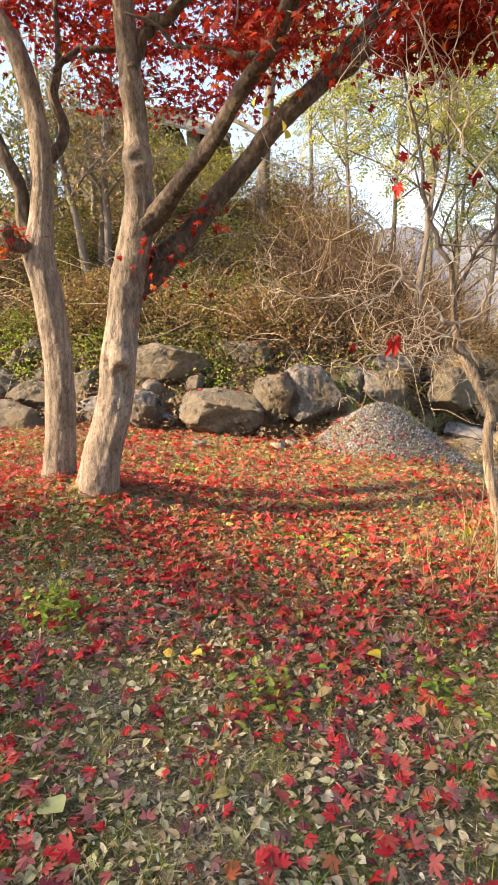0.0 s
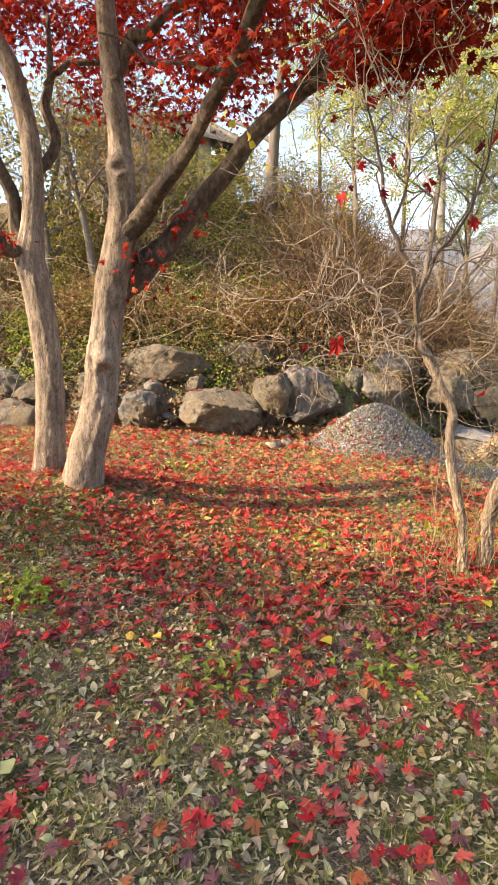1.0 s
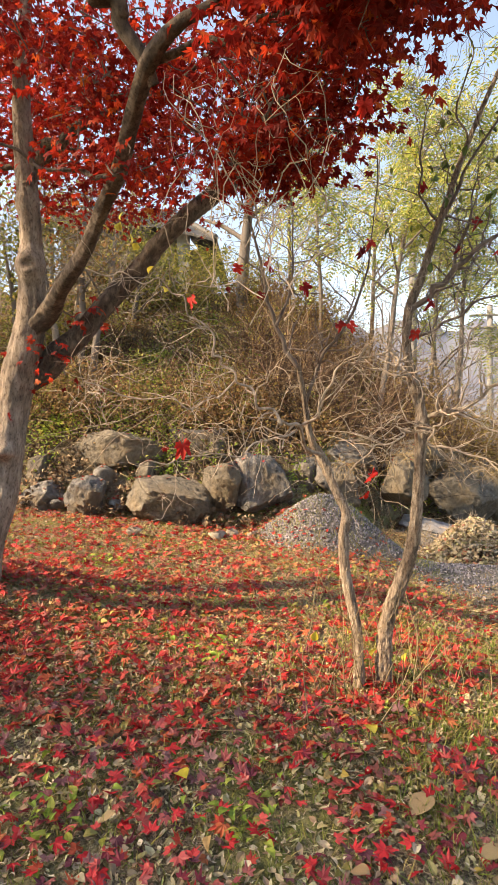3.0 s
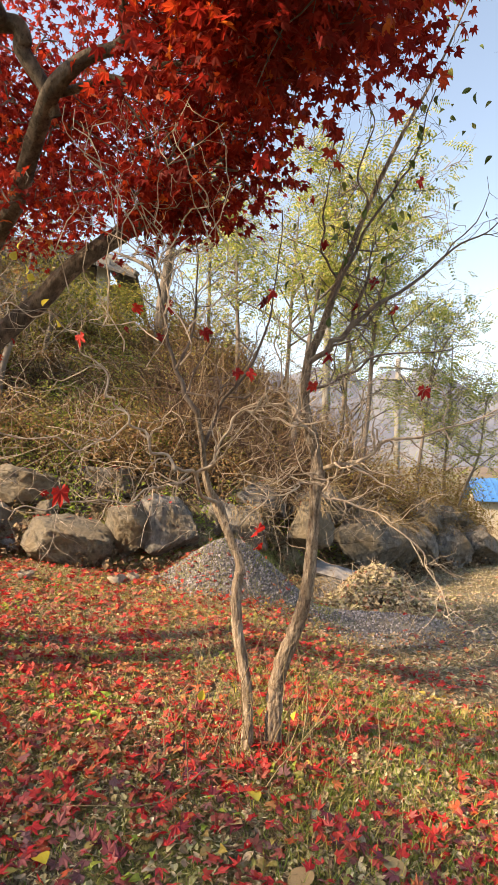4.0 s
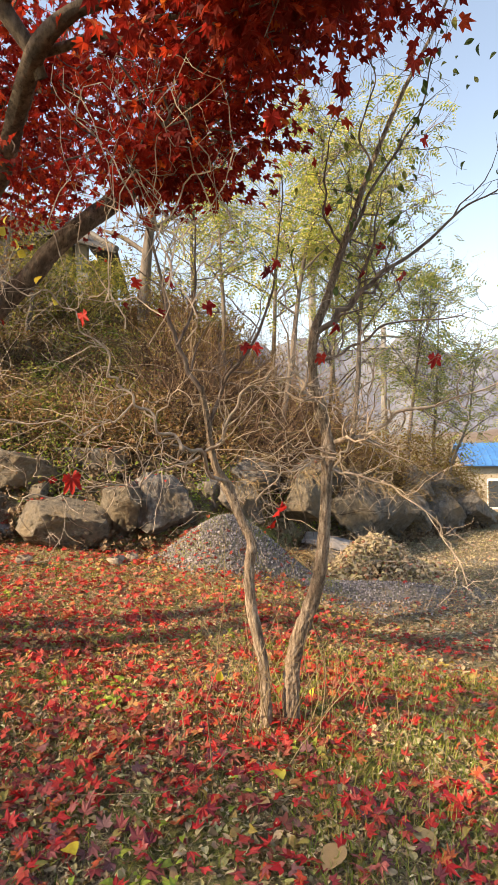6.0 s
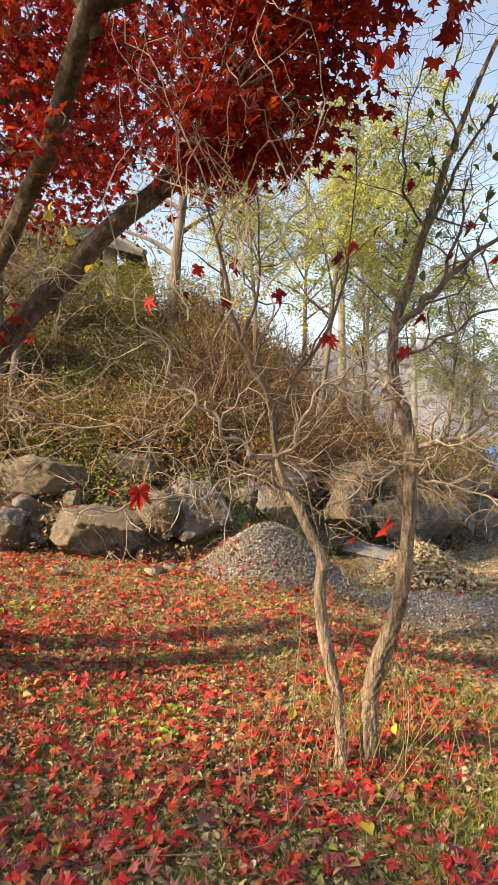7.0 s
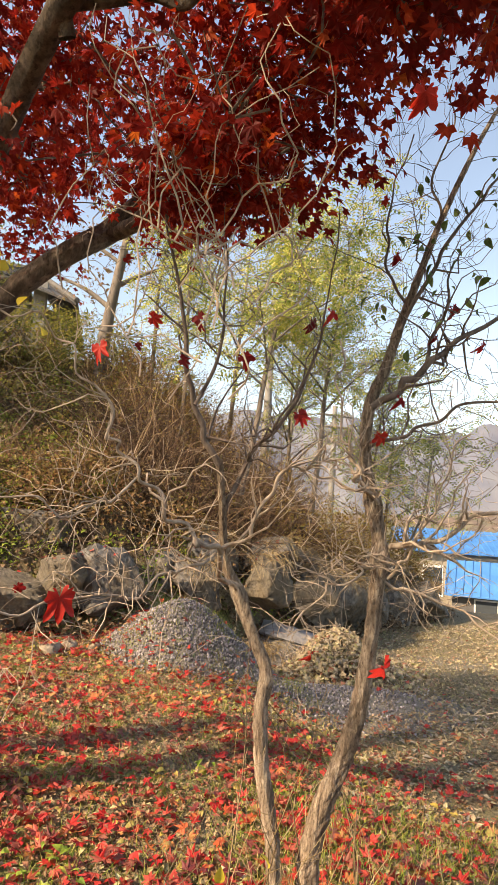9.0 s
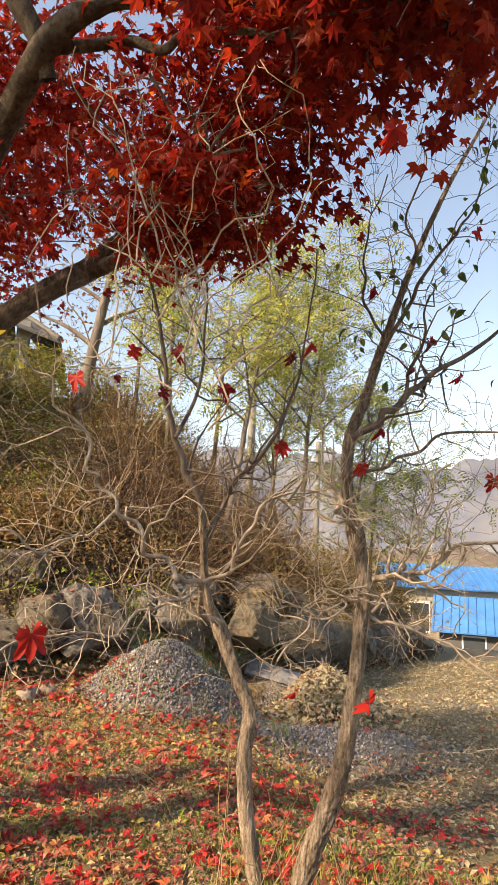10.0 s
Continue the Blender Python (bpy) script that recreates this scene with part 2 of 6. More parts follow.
def ground_material():
    m, nt, p = material("leafy soil")
    soil = ramp(nt, noisy(nt, 95, 12, rough=0.85), [(0.39, (0.028, 0.021, 0.013)), (0.49, (0.17, 0.132, 0.085)), (0.60, (0.46, 0.385, 0.27))])
    green = ramp(nt, noisy(nt, 55, 9, rough=0.75), [(0.36, (0.035, 0.045, 0.012)), (0.62, (0.28, 0.29, 0.08))])
    c = mixed(nt, ramp(nt, noisy(nt, 1.6, 6, rough=0.7), [(0.44, (0, 0, 0)), (0.60, (1, 1, 1))]), soil, green)
    straw = ramp(nt, noisy(nt, 40, 9, rough=0.75), [(0.34, (0.04, 0.032, 0.02)), (0.52, (0.17, 0.138, 0.085)), (0.72, (0.38, 0.315, 0.20))])
    geo = nt.nodes.new("ShaderNodeNewGeometry")
    xyz = nt.nodes.new("ShaderNodeSeparateXYZ")
    nt.links.new(geo.outputs["Position"], xyz.inputs[0])
    far = node(nt, "MapRange", From_Min=2.2, From_Max=3.6)
    nt.links.new(xyz.outputs["X"], far.inputs[0])
    c = mixed(nt, far.outputs[0], c, straw)
    gravel = ramp(nt, noisy(nt, 70, 6), [(0.3, (0.09, 0.085, 0.075)), (0.7, (0.24, 0.22, 0.195))])
    worn = node(nt, "MapRange", From_Min=3.0, From_Max=4.2)
    nt.links.new(xyz.outputs["X"], worn.inputs[0])
    spots = ramp(nt, noisy(nt, 0.55, 6, rough=0.65), [(0.52, (0, 0, 0)), (0.66, (1, 1, 1))])
    c = mixed(nt, mixed(nt, 1.0, worn.outputs[0], spots, "MULTIPLY"), c, gravel)
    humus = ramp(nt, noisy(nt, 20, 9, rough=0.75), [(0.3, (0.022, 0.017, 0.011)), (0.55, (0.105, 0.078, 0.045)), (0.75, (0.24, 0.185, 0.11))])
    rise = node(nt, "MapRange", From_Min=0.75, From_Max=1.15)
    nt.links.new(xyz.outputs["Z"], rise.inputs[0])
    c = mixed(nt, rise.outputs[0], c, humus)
    nt.links.new(c, p.inputs["Base Color"])
    p.inputs["Roughness"].default_value = 0.95
    bumped(nt, p, noisy(nt, 35, 9, rough=0.75), 1.0, 0.03)
    return m


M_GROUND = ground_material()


# ---- mesh helpers ----
def mesh_of(name, V, F, mat, smooth=False):
    V = np.asarray(V, dtype=np.float32).reshape(-1, 3)
    F = np.asarray(F, dtype=np.int32)
    me = bpy.data.meshes.new(name)
    k = F.shape[1]
    me.vertices.add(len(V))
    me.vertices.foreach_set("co", V.ravel())
    me.loops.add(F.size)
    me.loops.foreach_set("vertex_index", F.ravel())
    me.polygons.add(len(F))
    me.polygons.foreach_set("loop_start", np.arange(0, F.size, k, dtype=np.int32))
    me.polygons.foreach_set("loop_total", np.full(len(F), k, dtype=np.int32))
    me.polygons.foreach_set("use_smooth", np.full(len(F), smooth))
    me.update(calc_edges=True)
    me.validate()
    me.materials.append(mat)
    return me


class Bag:
    """Collects many small pieces for one mesh of triangles."""

    def __init__(self):
        self.v, self.f, self.n = [], [], 0

    def add(self, V, F):
        V, F = np.asarray(V, float), np.asarray(F, int)
        if F.shape[1] == 4:
            F = np.vstack([F[:, [0, 1, 2]], F[:, [0, 2, 3]]])
        self.v.append(V)
        self.f.append(F + self.n)
        self.n += len(V)

    def mesh(self, name, mat, smooth=False):
        return mesh_of(name, np.vstack(self.v), np.vstack(self.f), mat, smooth)


def part(name, me, parent, label=""):
    ob = new(name, me)
    ob.parent = parent
    if label:
        tagged(ob, label)
    return ob


def thing(name, label, category, group="", at=(0, 0, 0)):
    ob = new(name)
    ob.location = at
    ob.empty_display_size = 0.1
    return tagged(ob, label, category, group)


def keep_place(parent, children):
    """Children built in world places under a parent that stands elsewhere."""
    inv = Matrix.Translation(-Vector(parent.location))
    for c in children:
        c.matrix_parent_inverse = inv


def turns(yaw, pitch, roll):
    """Rotation matrices, (n, 3, 3): roll about x, then pitch about y, then yaw about z."""
    cy, sy, cp, sp, cr, sr = np.cos(yaw), np.sin(yaw), np.cos(pitch), np.sin(pitch), np.cos(roll), np.sin(roll)
    return np.stack([np.stack([cy * cp, cy * sp * sr - sy * cr, cy * sp * cr + sy * sr], -1),
                     np.stack([sy * cp, sy * sp * sr + cy * cr, sy * sp * cr - cy * sr], -1),
                     np.stack([-sp, cp * sr, cp * cr], -1)], -2)


def scattered(V, F, pos, rot, size):
    """Copies of a template at many places, as one array of vertices and one of faces."""
    V, F = np.asarray(V, float), np.asarray(F, int)
    W = np.einsum("nij,vj->nvi", rot, V) * np.asarray(size)[:, None, None] + np.asarray(pos)[:, None, :]
    G = F[None] + (np.arange(len(pos)) * len(V))[:, None, None]
    return W.reshape(-1, 3), G.reshape(-1, F.shape[1])


def spline(points, steps):
    """A smooth line through points (rows of any width)."""
    P = np.asarray(points, float)
    P = np.vstack([2 * P[0] - P[1], P, 2 * P[-1] - P[-2]])
    out = []
    for i in range(1, len(P) - 2):
        for u in np.linspace(0, 1, steps, endpoint=False):
            a, b, c, d = P[i - 1:i + 3]
            out.append(0.5 * (2 * b + (c - a) * u + (2 * a - 5 * b + 4 * c - d) * u * u + (3 * b - a - 3 * c + d) * u ** 3))
    out.append(P[-2])
    return np.array(out)


def tube(P, R, sides=6, cap=True):
    """A tube of quads along P with radii R; returns vertices, faces and the angle and length of each vertex."""
    P, R = np.asarray(P, float), np.asarray(R, float)
    T = np.gradient(P, axis=0)
    T /= np.linalg.norm(T, axis=1)[:, None] + 1e-9
    n = np.cross(T[0], (0.31, 0.77, 0.12) if abs(T[0][2]) > 0.5 else (0, 0, 1))
    n /= np.linalg.norm(n)
    rings = []
    a = np.linspace(0, 2 * np.pi, sides, endpoint=False)
    for p, t, r in zip(P, T, R):
        n = n - t * (n @ t)
        n /= np.linalg.norm(n) + 1e-9
        b = np.cross(t, n)
        rings.append(p + r * (np.cos(a)[:, None] * n + np.sin(a)[:, None] * b))
    V = np.vstack(rings)
    i = np.arange(len(P) - 1)[:, None] * sides
    j = np.arange(sides)[None]
    k = (j + 1) % sides
    F = np.stack([i + j, i + k, i + sides + k, i + sides + j], -1).reshape(-1, 4)
    if cap:
        V = np.vstack([V, P[-1] + T[-1] * R[-1] * 0.6])
        top = (len(P) - 1) * sides
        F = np.vstack([F, [(top + q, top + (q + 1) % sides, len(V) - 1, len(V) - 1) for q in range(sides)]])
    return V, F


def tris(F):
    F = np.asarray(F)
    T = np.vstack([F[:, [0, 1, 2]], F[:, [0, 2, 3]]])
    return T[(T[:, 0] != T[:, 1]) & (T[:, 1] != T[:, 2]) & (T[:, 0] != T[:, 2])]


def limb_mesh(name, rows, mat, sides=18, steps=8, ripple=0.06, lumps=(), seed=0.0, flare=0.0, flaky=0.0):
    """A trunk or limb with twisting flutes and swellings. rows: x, y, z, radius; lumps: place, size, height."""
    S = spline(rows, steps)
    V, F = tube(S[:, :3], np.maximum(S[:, 3], 0.003), sides)
    n = len(S)
    along = np.repeat(np.concatenate([[0], np.cumsum(np.linalg.norm(np.diff(S[:, :3], axis=0), axis=1))]), sides)
    th = np.tile(np.linspace(0, 2 * np.pi, sides, endpoint=False), n)
    rr = np.repeat(S[:, 3], sides)
    axis = np.repeat(S[:, :3], sides, axis=0)
    body = V[:len(rr)]
    out = body - axis
    out /= np.linalg.norm(out, axis=1)[:, None] + 1e-9
    wave = 0.70 * np.sin(2 * th + 3.4 * along + seed) + 0.45 * np.sin(3 * th - 4.2 * along + 2 * seed) + 0.6 * np.sin(7.0 * along + seed) * np.sin(th + 2.0 * along)
    fine = np.array([noise.noise(Vector((3.2 * math.cos(a) + seed, 3.2 * math.sin(a), 2.6 * l))) for a, l in zip(th, along)])
    grain = np.array([noise.noise(Vector((8 * math.cos(a + 1.2 * l) + seed, 8 * math.sin(a + 1.2 * l), 14.0 * l))) for a, l in zip(th, along)])
    crease = np.array([abs(noise.noise(Vector((3.0 * math.cos(a + 2.5 * l) + seed, 3.0 * math.sin(a + 2.5 * l), 8.0 * l + 7)))) for a, l in zip(th, along)])
    amount = ripple * (wave * np.clip(0.6 + 0.9 * fine, 0.15, 1.5) + 1.7 * fine + 0.9 * grain - 0.6 * np.clip(0.07 - crease, 0, 1) / 0.07)
    if flaky:
        amount = amount + flaky * np.array([abs(noise.noise(Vector((2.6 * math.cos(a) + seed, 2.6 * math.sin(a), 17.0 * l)))) + 0.5 * noise.noise(Vector((6 * math.cos(a), 6 * math.sin(a) + seed, 40.0 * l))) for a, l in zip(th, along)])
    if flare:
        amount = amount + flare * np.exp(-along / 0.16) * (0.6 + 0.4 * np.sin(4 * th + seed))
    body += out * (rr * amount)[:, None]
    for place, size, height, *pit in lumps:
        d = np.linalg.norm(body - np.array(place), axis=1)
        body += out * (height * (np.exp(-(d / size) ** 2) - (pit[0] if pit else 0.55) * np.exp(-(d / (0.38 * size)) ** 2)))[:, None]
    V[:len(rr)] = body
    return mesh_of(name, V, tris(F), mat, True)


def crooked(start, way, length, r0, r1, n=7, bend=0.25, lift=0.0, gen=rng):
    """The line of a wandering twig."""
    P, d = [np.array(start, float)], np.array(way, float) / np.linalg.norm(way)
    for _ in range(n):
        d = d + gen.normal(0, bend, 3) + np.array((0, 0, lift))
        d /= np.linalg.norm(d)
        P.append(P[-1] + d * length / n)
    return np.array(P), np.linspace(r0, r1, n + 1)


def maple_leaf(fine=True, curl=0.25, seed=0):
    """A maple leaf about 1 across with pointed lobes, its stalk at the origin."""
    g = np.random.default_rng(seed)
    lobes = [(-128, 0.36), (-82, 0.70), (-40, 0.93), (0, 1.0), (40, 0.93), (82, 0.70), (128, 0.36)]
    ring = []
    for i, (a, L) in enumerate(lobes):
        a += g.normal(0, 4)
        L *= g.uniform(0.86, 1.08)
        if fine:
            ring += [(a - 17, L * 0.64), (a - 10, L * 0.84), (a, L), (a + 10, L * 0.84), (a + 17, L * 0.64)]
        else:
            ring.append((a, L))
        if i < len(lobes) - 1:
            ring.append((a + 20, 0.46))
    V = [(0, 0, 0)]
    for a, r in ring:
        t = radians(a)
        droop = -curl * r * r + 0.16 * r * math.sin(3 * t + seed) * curl * 3
        V.append((0.55 * r * math.sin(t), 0.55 * r * math.cos(t), 0.55 * droop))
    n = len(ring)
    F = [(0, i + 1, i) for i in range(1, n)]
    k = len(V)
    V += [(-0.008, 0, 0.004), (0.008, 0, 0.004), (0.02 + g.normal(0, 0.05), -0.42, 0.02)]
    F.append((k, k + 2, k + 1))
    V = np.array(V)
    V[:, 1] -= 0.15
    return V, np.array(F)


def plain_leaf(width=0.3, curl=0.2, seed=0, points=5):
    """A simple pointed leaf 1 long with a fold along its rib."""
    V, F = [(0, 0, 0)], []
    for i in range(1, points):
        u = i / points
        w = width * math.sin(math.pi * u ** 0.8)
        z = curl * math.sin(math.pi * u + seed)
        V += [(-w, u, z + w * 0.35), (0, u, z), (w, u, z + w * 0.35)]
    V.append((0, 1, curl * math.sin(math.pi + seed)))
    F += [(0, 2, 1), (0, 3, 2)]
    for i in range(points - 2):
        a = 1 + 3 * i
        F += [(a, a + 1, a + 4), (a, a + 4, a + 3), (a + 1, a + 2, a + 5), (a + 1, a + 5, a + 4)]
    a, e = 1 + 3 * (points - 2), len(V) - 1
    F += [(a, a + 1, e), (a + 1, a + 2, e)]
    V = np.array(V)
    V[:, 1] -= 0.5
    return V, np.array(F)


def fold(a, b, v):
    u = np.clip((np.asarray(v, float) - a) / (b - a), 0, 1)
    return u * u * (3 - 2 * u)


# ---- the lie of the land ----
def foot_line(x):
    """Where the boulder bank begins, as y over x."""
    u = np.asarray(x, float) - 2.0
    return 7.55 + 0.475 * np.clip(u + np.sqrt(u * u + 0.5), 0, 24)


def land(x, y):
    x, y = np.asarray(x, float), np.asarray(y, float)
    z = -0.06 + 0.30 * fold(1.5, 3.4, y) + 0.035 * np.clip(y - 3.4, 0, 4)
    z = z - 0.09 * np.clip(x, -2.2, 0.5)
    z = z + 0.20 * np.exp(-((x + 1.10) ** 2 + (y - 4.0) ** 2) / 0.5)
    z = z + (-0.06 - z) * fold(1.45, 2.9, x)
    s = y - foot_line(x)
    crest = 5.4 - 4.5 * fold(0.4, 6.0, x) - 1.2 * fold(7.5, 10.5, x)
    bank = (0.80 - 0.38 * fold(0.8, 2.4, x)) * fold(-0.15, 0.75, s) + 0.66 * np.clip(s - 0.5, 0, 60)
    top = np.maximum(crest, 0.02)
    bank = top * (1 - np.exp(-bank / top * (1 + 0.9 * (bank / top) ** 2)))
    z = z + bank
    z = z + fold(0.5, 1.5, s) * (0.16 * np.sin(2.3 * x + 1.1 * np.sin(1.7 * y)) * np.sin(2.9 * y + 0.8 * np.sin(2.1 * x)) + 0.07 * np.sin(5.3 * x + 2.1 * np.sin(3.1 * y)) * np.sin(6.1 * y + x)) * (1 - fold(20, 40, y))
    valley = fold(13.5, 22, y + 0.25 * x - 3.0) * fold(5.0, 9.0, x)
    z = z - 3.6 * valley
    out = np.sqrt(x * x + y * y)
    z = z + (-3.6 - z) * fold(45, 110, out)
    return z + 0.012 * np.sin(5.1 * x + 1.3 * y) * np.cos(4.3 * y - x) * fold(200, 20, out)


def axis_steps(lo, hi, step, reach):
    inner = np.arange(lo, hi, step)
    grow = np.geomspace(step, reach, 34)
    return np.concatenate([lo - np.cumsum(grow)[::-1], inner, hi + np.cumsum(grow)])


def build_ground():
    xs, ys = axis_steps(-7, 13, 0.1, 420), axis_steps(-3, 18, 0.1, 420)
    X, Y = np.meshgrid(xs, ys)
    Z = land(X, Y)
    near = (np.abs(X - 2) < 9) & (Y > 0) & (Y < 18)
    rough = np.where(near, rng.normal(0, 0.008, X.shape), 0)
    bank = (Y - foot_line(X) > 0.3) & near
    rough = rough + np.where(bank, rng.normal(0, 0.05, X.shape), 0)
    V = np.stack([X, Y, Z + rough], -1).reshape(-1, 3)
    w = len(xs)
    i, j = np.meshgrid(np.arange(len(ys) - 1), np.arange(w - 1), indexing="ij")
    a = (i * w + j).ravel()
    F = np.stack([a, a + 1, a + w + 1, a + w], -1)
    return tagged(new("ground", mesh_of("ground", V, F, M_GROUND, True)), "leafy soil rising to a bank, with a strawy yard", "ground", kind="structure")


build_ground()


# ---- boulders ----
ROCK_TOPS = []


def boulder(label, x, y, z, w, d, h, turn, mat, seed, name="boulder"):
    """An angular boulder: a ball cut by planes, then roughened."""
    g = np.random.default_rng(seed)
    bm = bmesh.new()
    bmesh.ops.create_icosphere(bm, subdivisions=5 if w > 0.5 else 3, radius=1)
    V = np.array([v.co[:] for v in bm.verts])
    F = np.array([[v.index for v in f.verts] for f in bm.faces])
    bm.free()
    V = V / (np.abs(V) ** 3.2).sum(1)[:, None] ** (1 / 3.2)
    V = V @ np.array(Euler(g.normal(0, 0.30, 3)).to_matrix())
    V[:, 0] *= 1 - g.uniform(-0.1, 0.34) * V[:, 2]
    V[:, 1] *= 1 - g.uniform(0.0, 0.3) * V[:, 2]
    for k in range(16):
        n = g.normal(0, 1, 3)
        n /= np.linalg.norm(n)
        over = V @ n - g.uniform(0.52, 1.0)
        V = V - np.outer(np.clip(over, 0, None), n) * 0.985
    off = g.uniform(0, 50, 3)
    layer = g.normal(0, 0.35, 2)
    for i, p in enumerate(V):
        q = Vector(p + off)
        step = p[2] + layer[0] * p[0] + layer[1] * p[1] + 0.12 * noise.noise(q * 1.5)
        ledge = 0.030 * math.tanh(7 * math.sin(9.0 * step + off[0])) * (0.4 + noise.noise(q * 1.1))
        crack = abs(noise.noise(q * 2.2))
        V[i] = p * (1.0 + ledge + 0.06 * noise.noise(q * 1.6) - 0.09 * abs(noise.noise(q * 4.2)) - 0.05 * abs(noise.noise(q * 9)) + 0.026 * noise.noise(q * 20) + 0.016 * noise.noise(q * 45) - 0.07 * max(0.0, 0.05 - crack) / 0.05)
    V = V / np.abs(V).max(0)
    V = V * np.array((w / 2, d / 2, h / 2))
    ob = new(name, mesh_of("boulder", V, F, mat, True))
    ob.location, ob.rotation_euler = (x, y, z), (g.normal(0, 0.05), g.normal(0, 0.06), turn)
    turned = V @ np.array(ob.rotation_euler.to_matrix()).T + np.array((x, y, z))
    tops = turned[V[:, 2] > np.quantile(V[:, 2], 0.85)]
    ROCK_TOPS.extend(tops[g.integers(0, len(tops), 8)])
    return tagged(ob, label, "boulder", "boulders of the bank")


# x, y, z, width, depth, height, turn, dark
WEST_BOULDERS = [
    (-2.98, 7.5, 0.52, 1.10, 0.9, 0.74, 0.1, 0), (-3.45, 8.1, 1.05, 0.8, 0.8, 0.56, 0.3, 1), (-2.80, 7.95, 0.92, 0.8, 0.8, 0.44, -0.2, 0),
    (-2.96, 8.5, 1.36, 0.56, 0.7, 0.96, 0.2, 1), (-2.24, 8.15, 0.98, 0.52, 0.6, 0.66, 0.5, 0), (-2.05, 7.75, 0.60, 0.56, 0.6, 0.62, -0.4, 1),
    (-1.44, 7.55, 0.70, 0.50, 0.6, 0.56, 0.25, 1), (-0.55, 7.68, 0.72, 1.24, 0.9, 0.74, -0.05, 0), (-1.12, 8.3, 1.24, 1.34, 0.9, 0.74, 0.08, 0),
    (-0.05, 8.65, 1.36, 0.90, 0.8, 0.62, 0.1, 1),
]
MIDDLE_BOULDERS = [
    (0.23, 7.8, 0.88, 0.60, 0.7, 0.70, 0.2, 0), (0.78, 7.98, 0.86, 0.90, 0.8, 0.78, -0.1, 1), (1.36, 8.4, 0.95, 0.60, 0.6, 0.60, 0.3, 1),
    (1.80, 8.25, 0.86, 0.62, 0.7, 0.64, -0.3, 1), (2.66, 8.5, 0.84, 0.66, 0.7, 0.74, 0.2, 0), (2.02, 8.9, 1.20, 0.92, 0.7, 0.70, 0.6, 1),
    (3.05, 9.3, 1.10, 0.95, 0.8, 0.70, 0.4, 1), (3.62, 9.15, 0.70, 0.84, 0.7, 0.80, 0.2, 0), (4.28, 9.85, 0.58, 0.75, 0.7, 0.84, 0.6, 1),
    (4.80, 10.5, 0.46, 0.70, 0.7, 0.80, 0.5, 1),
]
YARD_BOULDERS = [
    (5.35, 11.2, 0.48, 0.84, 0.8, 1.06, 0.7, 1), (6.30, 11.95, 0.34, 0.72, 0.8, 0.88, 0.5, 1), (7.30, 12.5, 0.34, 1.0, 0.85, 0.84, 0.6, 1),
    (6.75, 12.9, 0.85, 0.8, 0.7, 0.6, 0.2, 1), (5.80, 11.95, 0.98, 0.62, 0.7, 0.66, 0.3, 1), (6.32, 12.35, 0.86, 0.54, 0.7, 0.64, 0.9, 1),
    (4.75, 11.3, 0.95, 0.8, 0.7, 0.6, 0.4, 1), (4.0, 10.6, 1.05, 0.7, 0.7, 0.5, 0.2, 1), (7.0, 13.0, 0.75, 0.8, 0.7, 0.6, 0.5, 1),
]
BOULDERS = WEST_BOULDERS + MIDDLE_BOULDERS + YARD_BOULDERS
for i, (x, y, z, w, d, h, turn, dark) in enumerate(BOULDERS):
    if dark:
        text = "rough blue-grey boulder set in the bank" if h < 0.75 else "tall blue-grey boulder standing in the bank"
    else:
        text = "rough tan-grey boulder set in the bank" if w < 0.9 else "wide tan-grey boulder at the foot of the bank"
    boulder(text, x, y, z, w * 1.14, d * 1.14, h * 1.12, turn, M_ROCKDARK if dark else M_ROCK, 100 + i)
g0 = np.random.default_rng(71)
for i in range(16):
    x = g0.uniform(-3.6, 5.5)
    y = float(foot_line(x)) + g0.uniform(-0.1, 0.75)
    w = g0.uniform(0.22, 0.48)
    boulder("small rough stone wedged between the boulders", x, y, float(land(x, y)) + 0.05, w, w * 0.85, w * g0.uniform(0.6, 0.9), g0.uniform(0, 3), M_ROCKDARK if g0.uniform() < 0.5 else M_ROCK, 400 + i, "wedge_stone")
for i, (x, y, w, h, turn) in enumerate([(-0.60, 6.45, 0.20, 0.13, 0.3), (0.27, 6.75, 0.30, 0.12, 0.9), (0.42, 6.95, 0.17, 0.13, 0.2), (0.66, 7.0, 0.16, 0.10, 0.5), (-0.2, 6.7, 0.08, 0.05, 0.1)]):
    tagged(boulder("small tan stone lying among fallen leaves", x, y, float(land(x, y)) + h * 0.32, w, w * 0.7, h, turn, M_STONE, 300 + i, "stone"), group="loose stones")


# ---- gravel heap, sack, brush heap ----
def heap_height(x, y):
    r = np.sqrt(((x - 1.48) / np.where(np.asarray(x) < 1.48, 0.84, 1.08)) ** 2 + ((y - 7.12) / 0.96) ** 2)
    tail = 0.36 * np.exp(-(((x - 3.0) / 0.55) ** 2 + ((y - 8.45) / 0.45) ** 2)) + 0.16 * np.exp(-(((x - 2.9) / 1.0) ** 2 + ((y - 6.6) / 0.55) ** 2))
    return (0.74 * np.clip(1.06 - np.sqrt(r * r + 0.14), 0, None) ** 1.15 + tail) * (1 - fold(0.0, 0.35, y - foot_line(x))) - 0.012


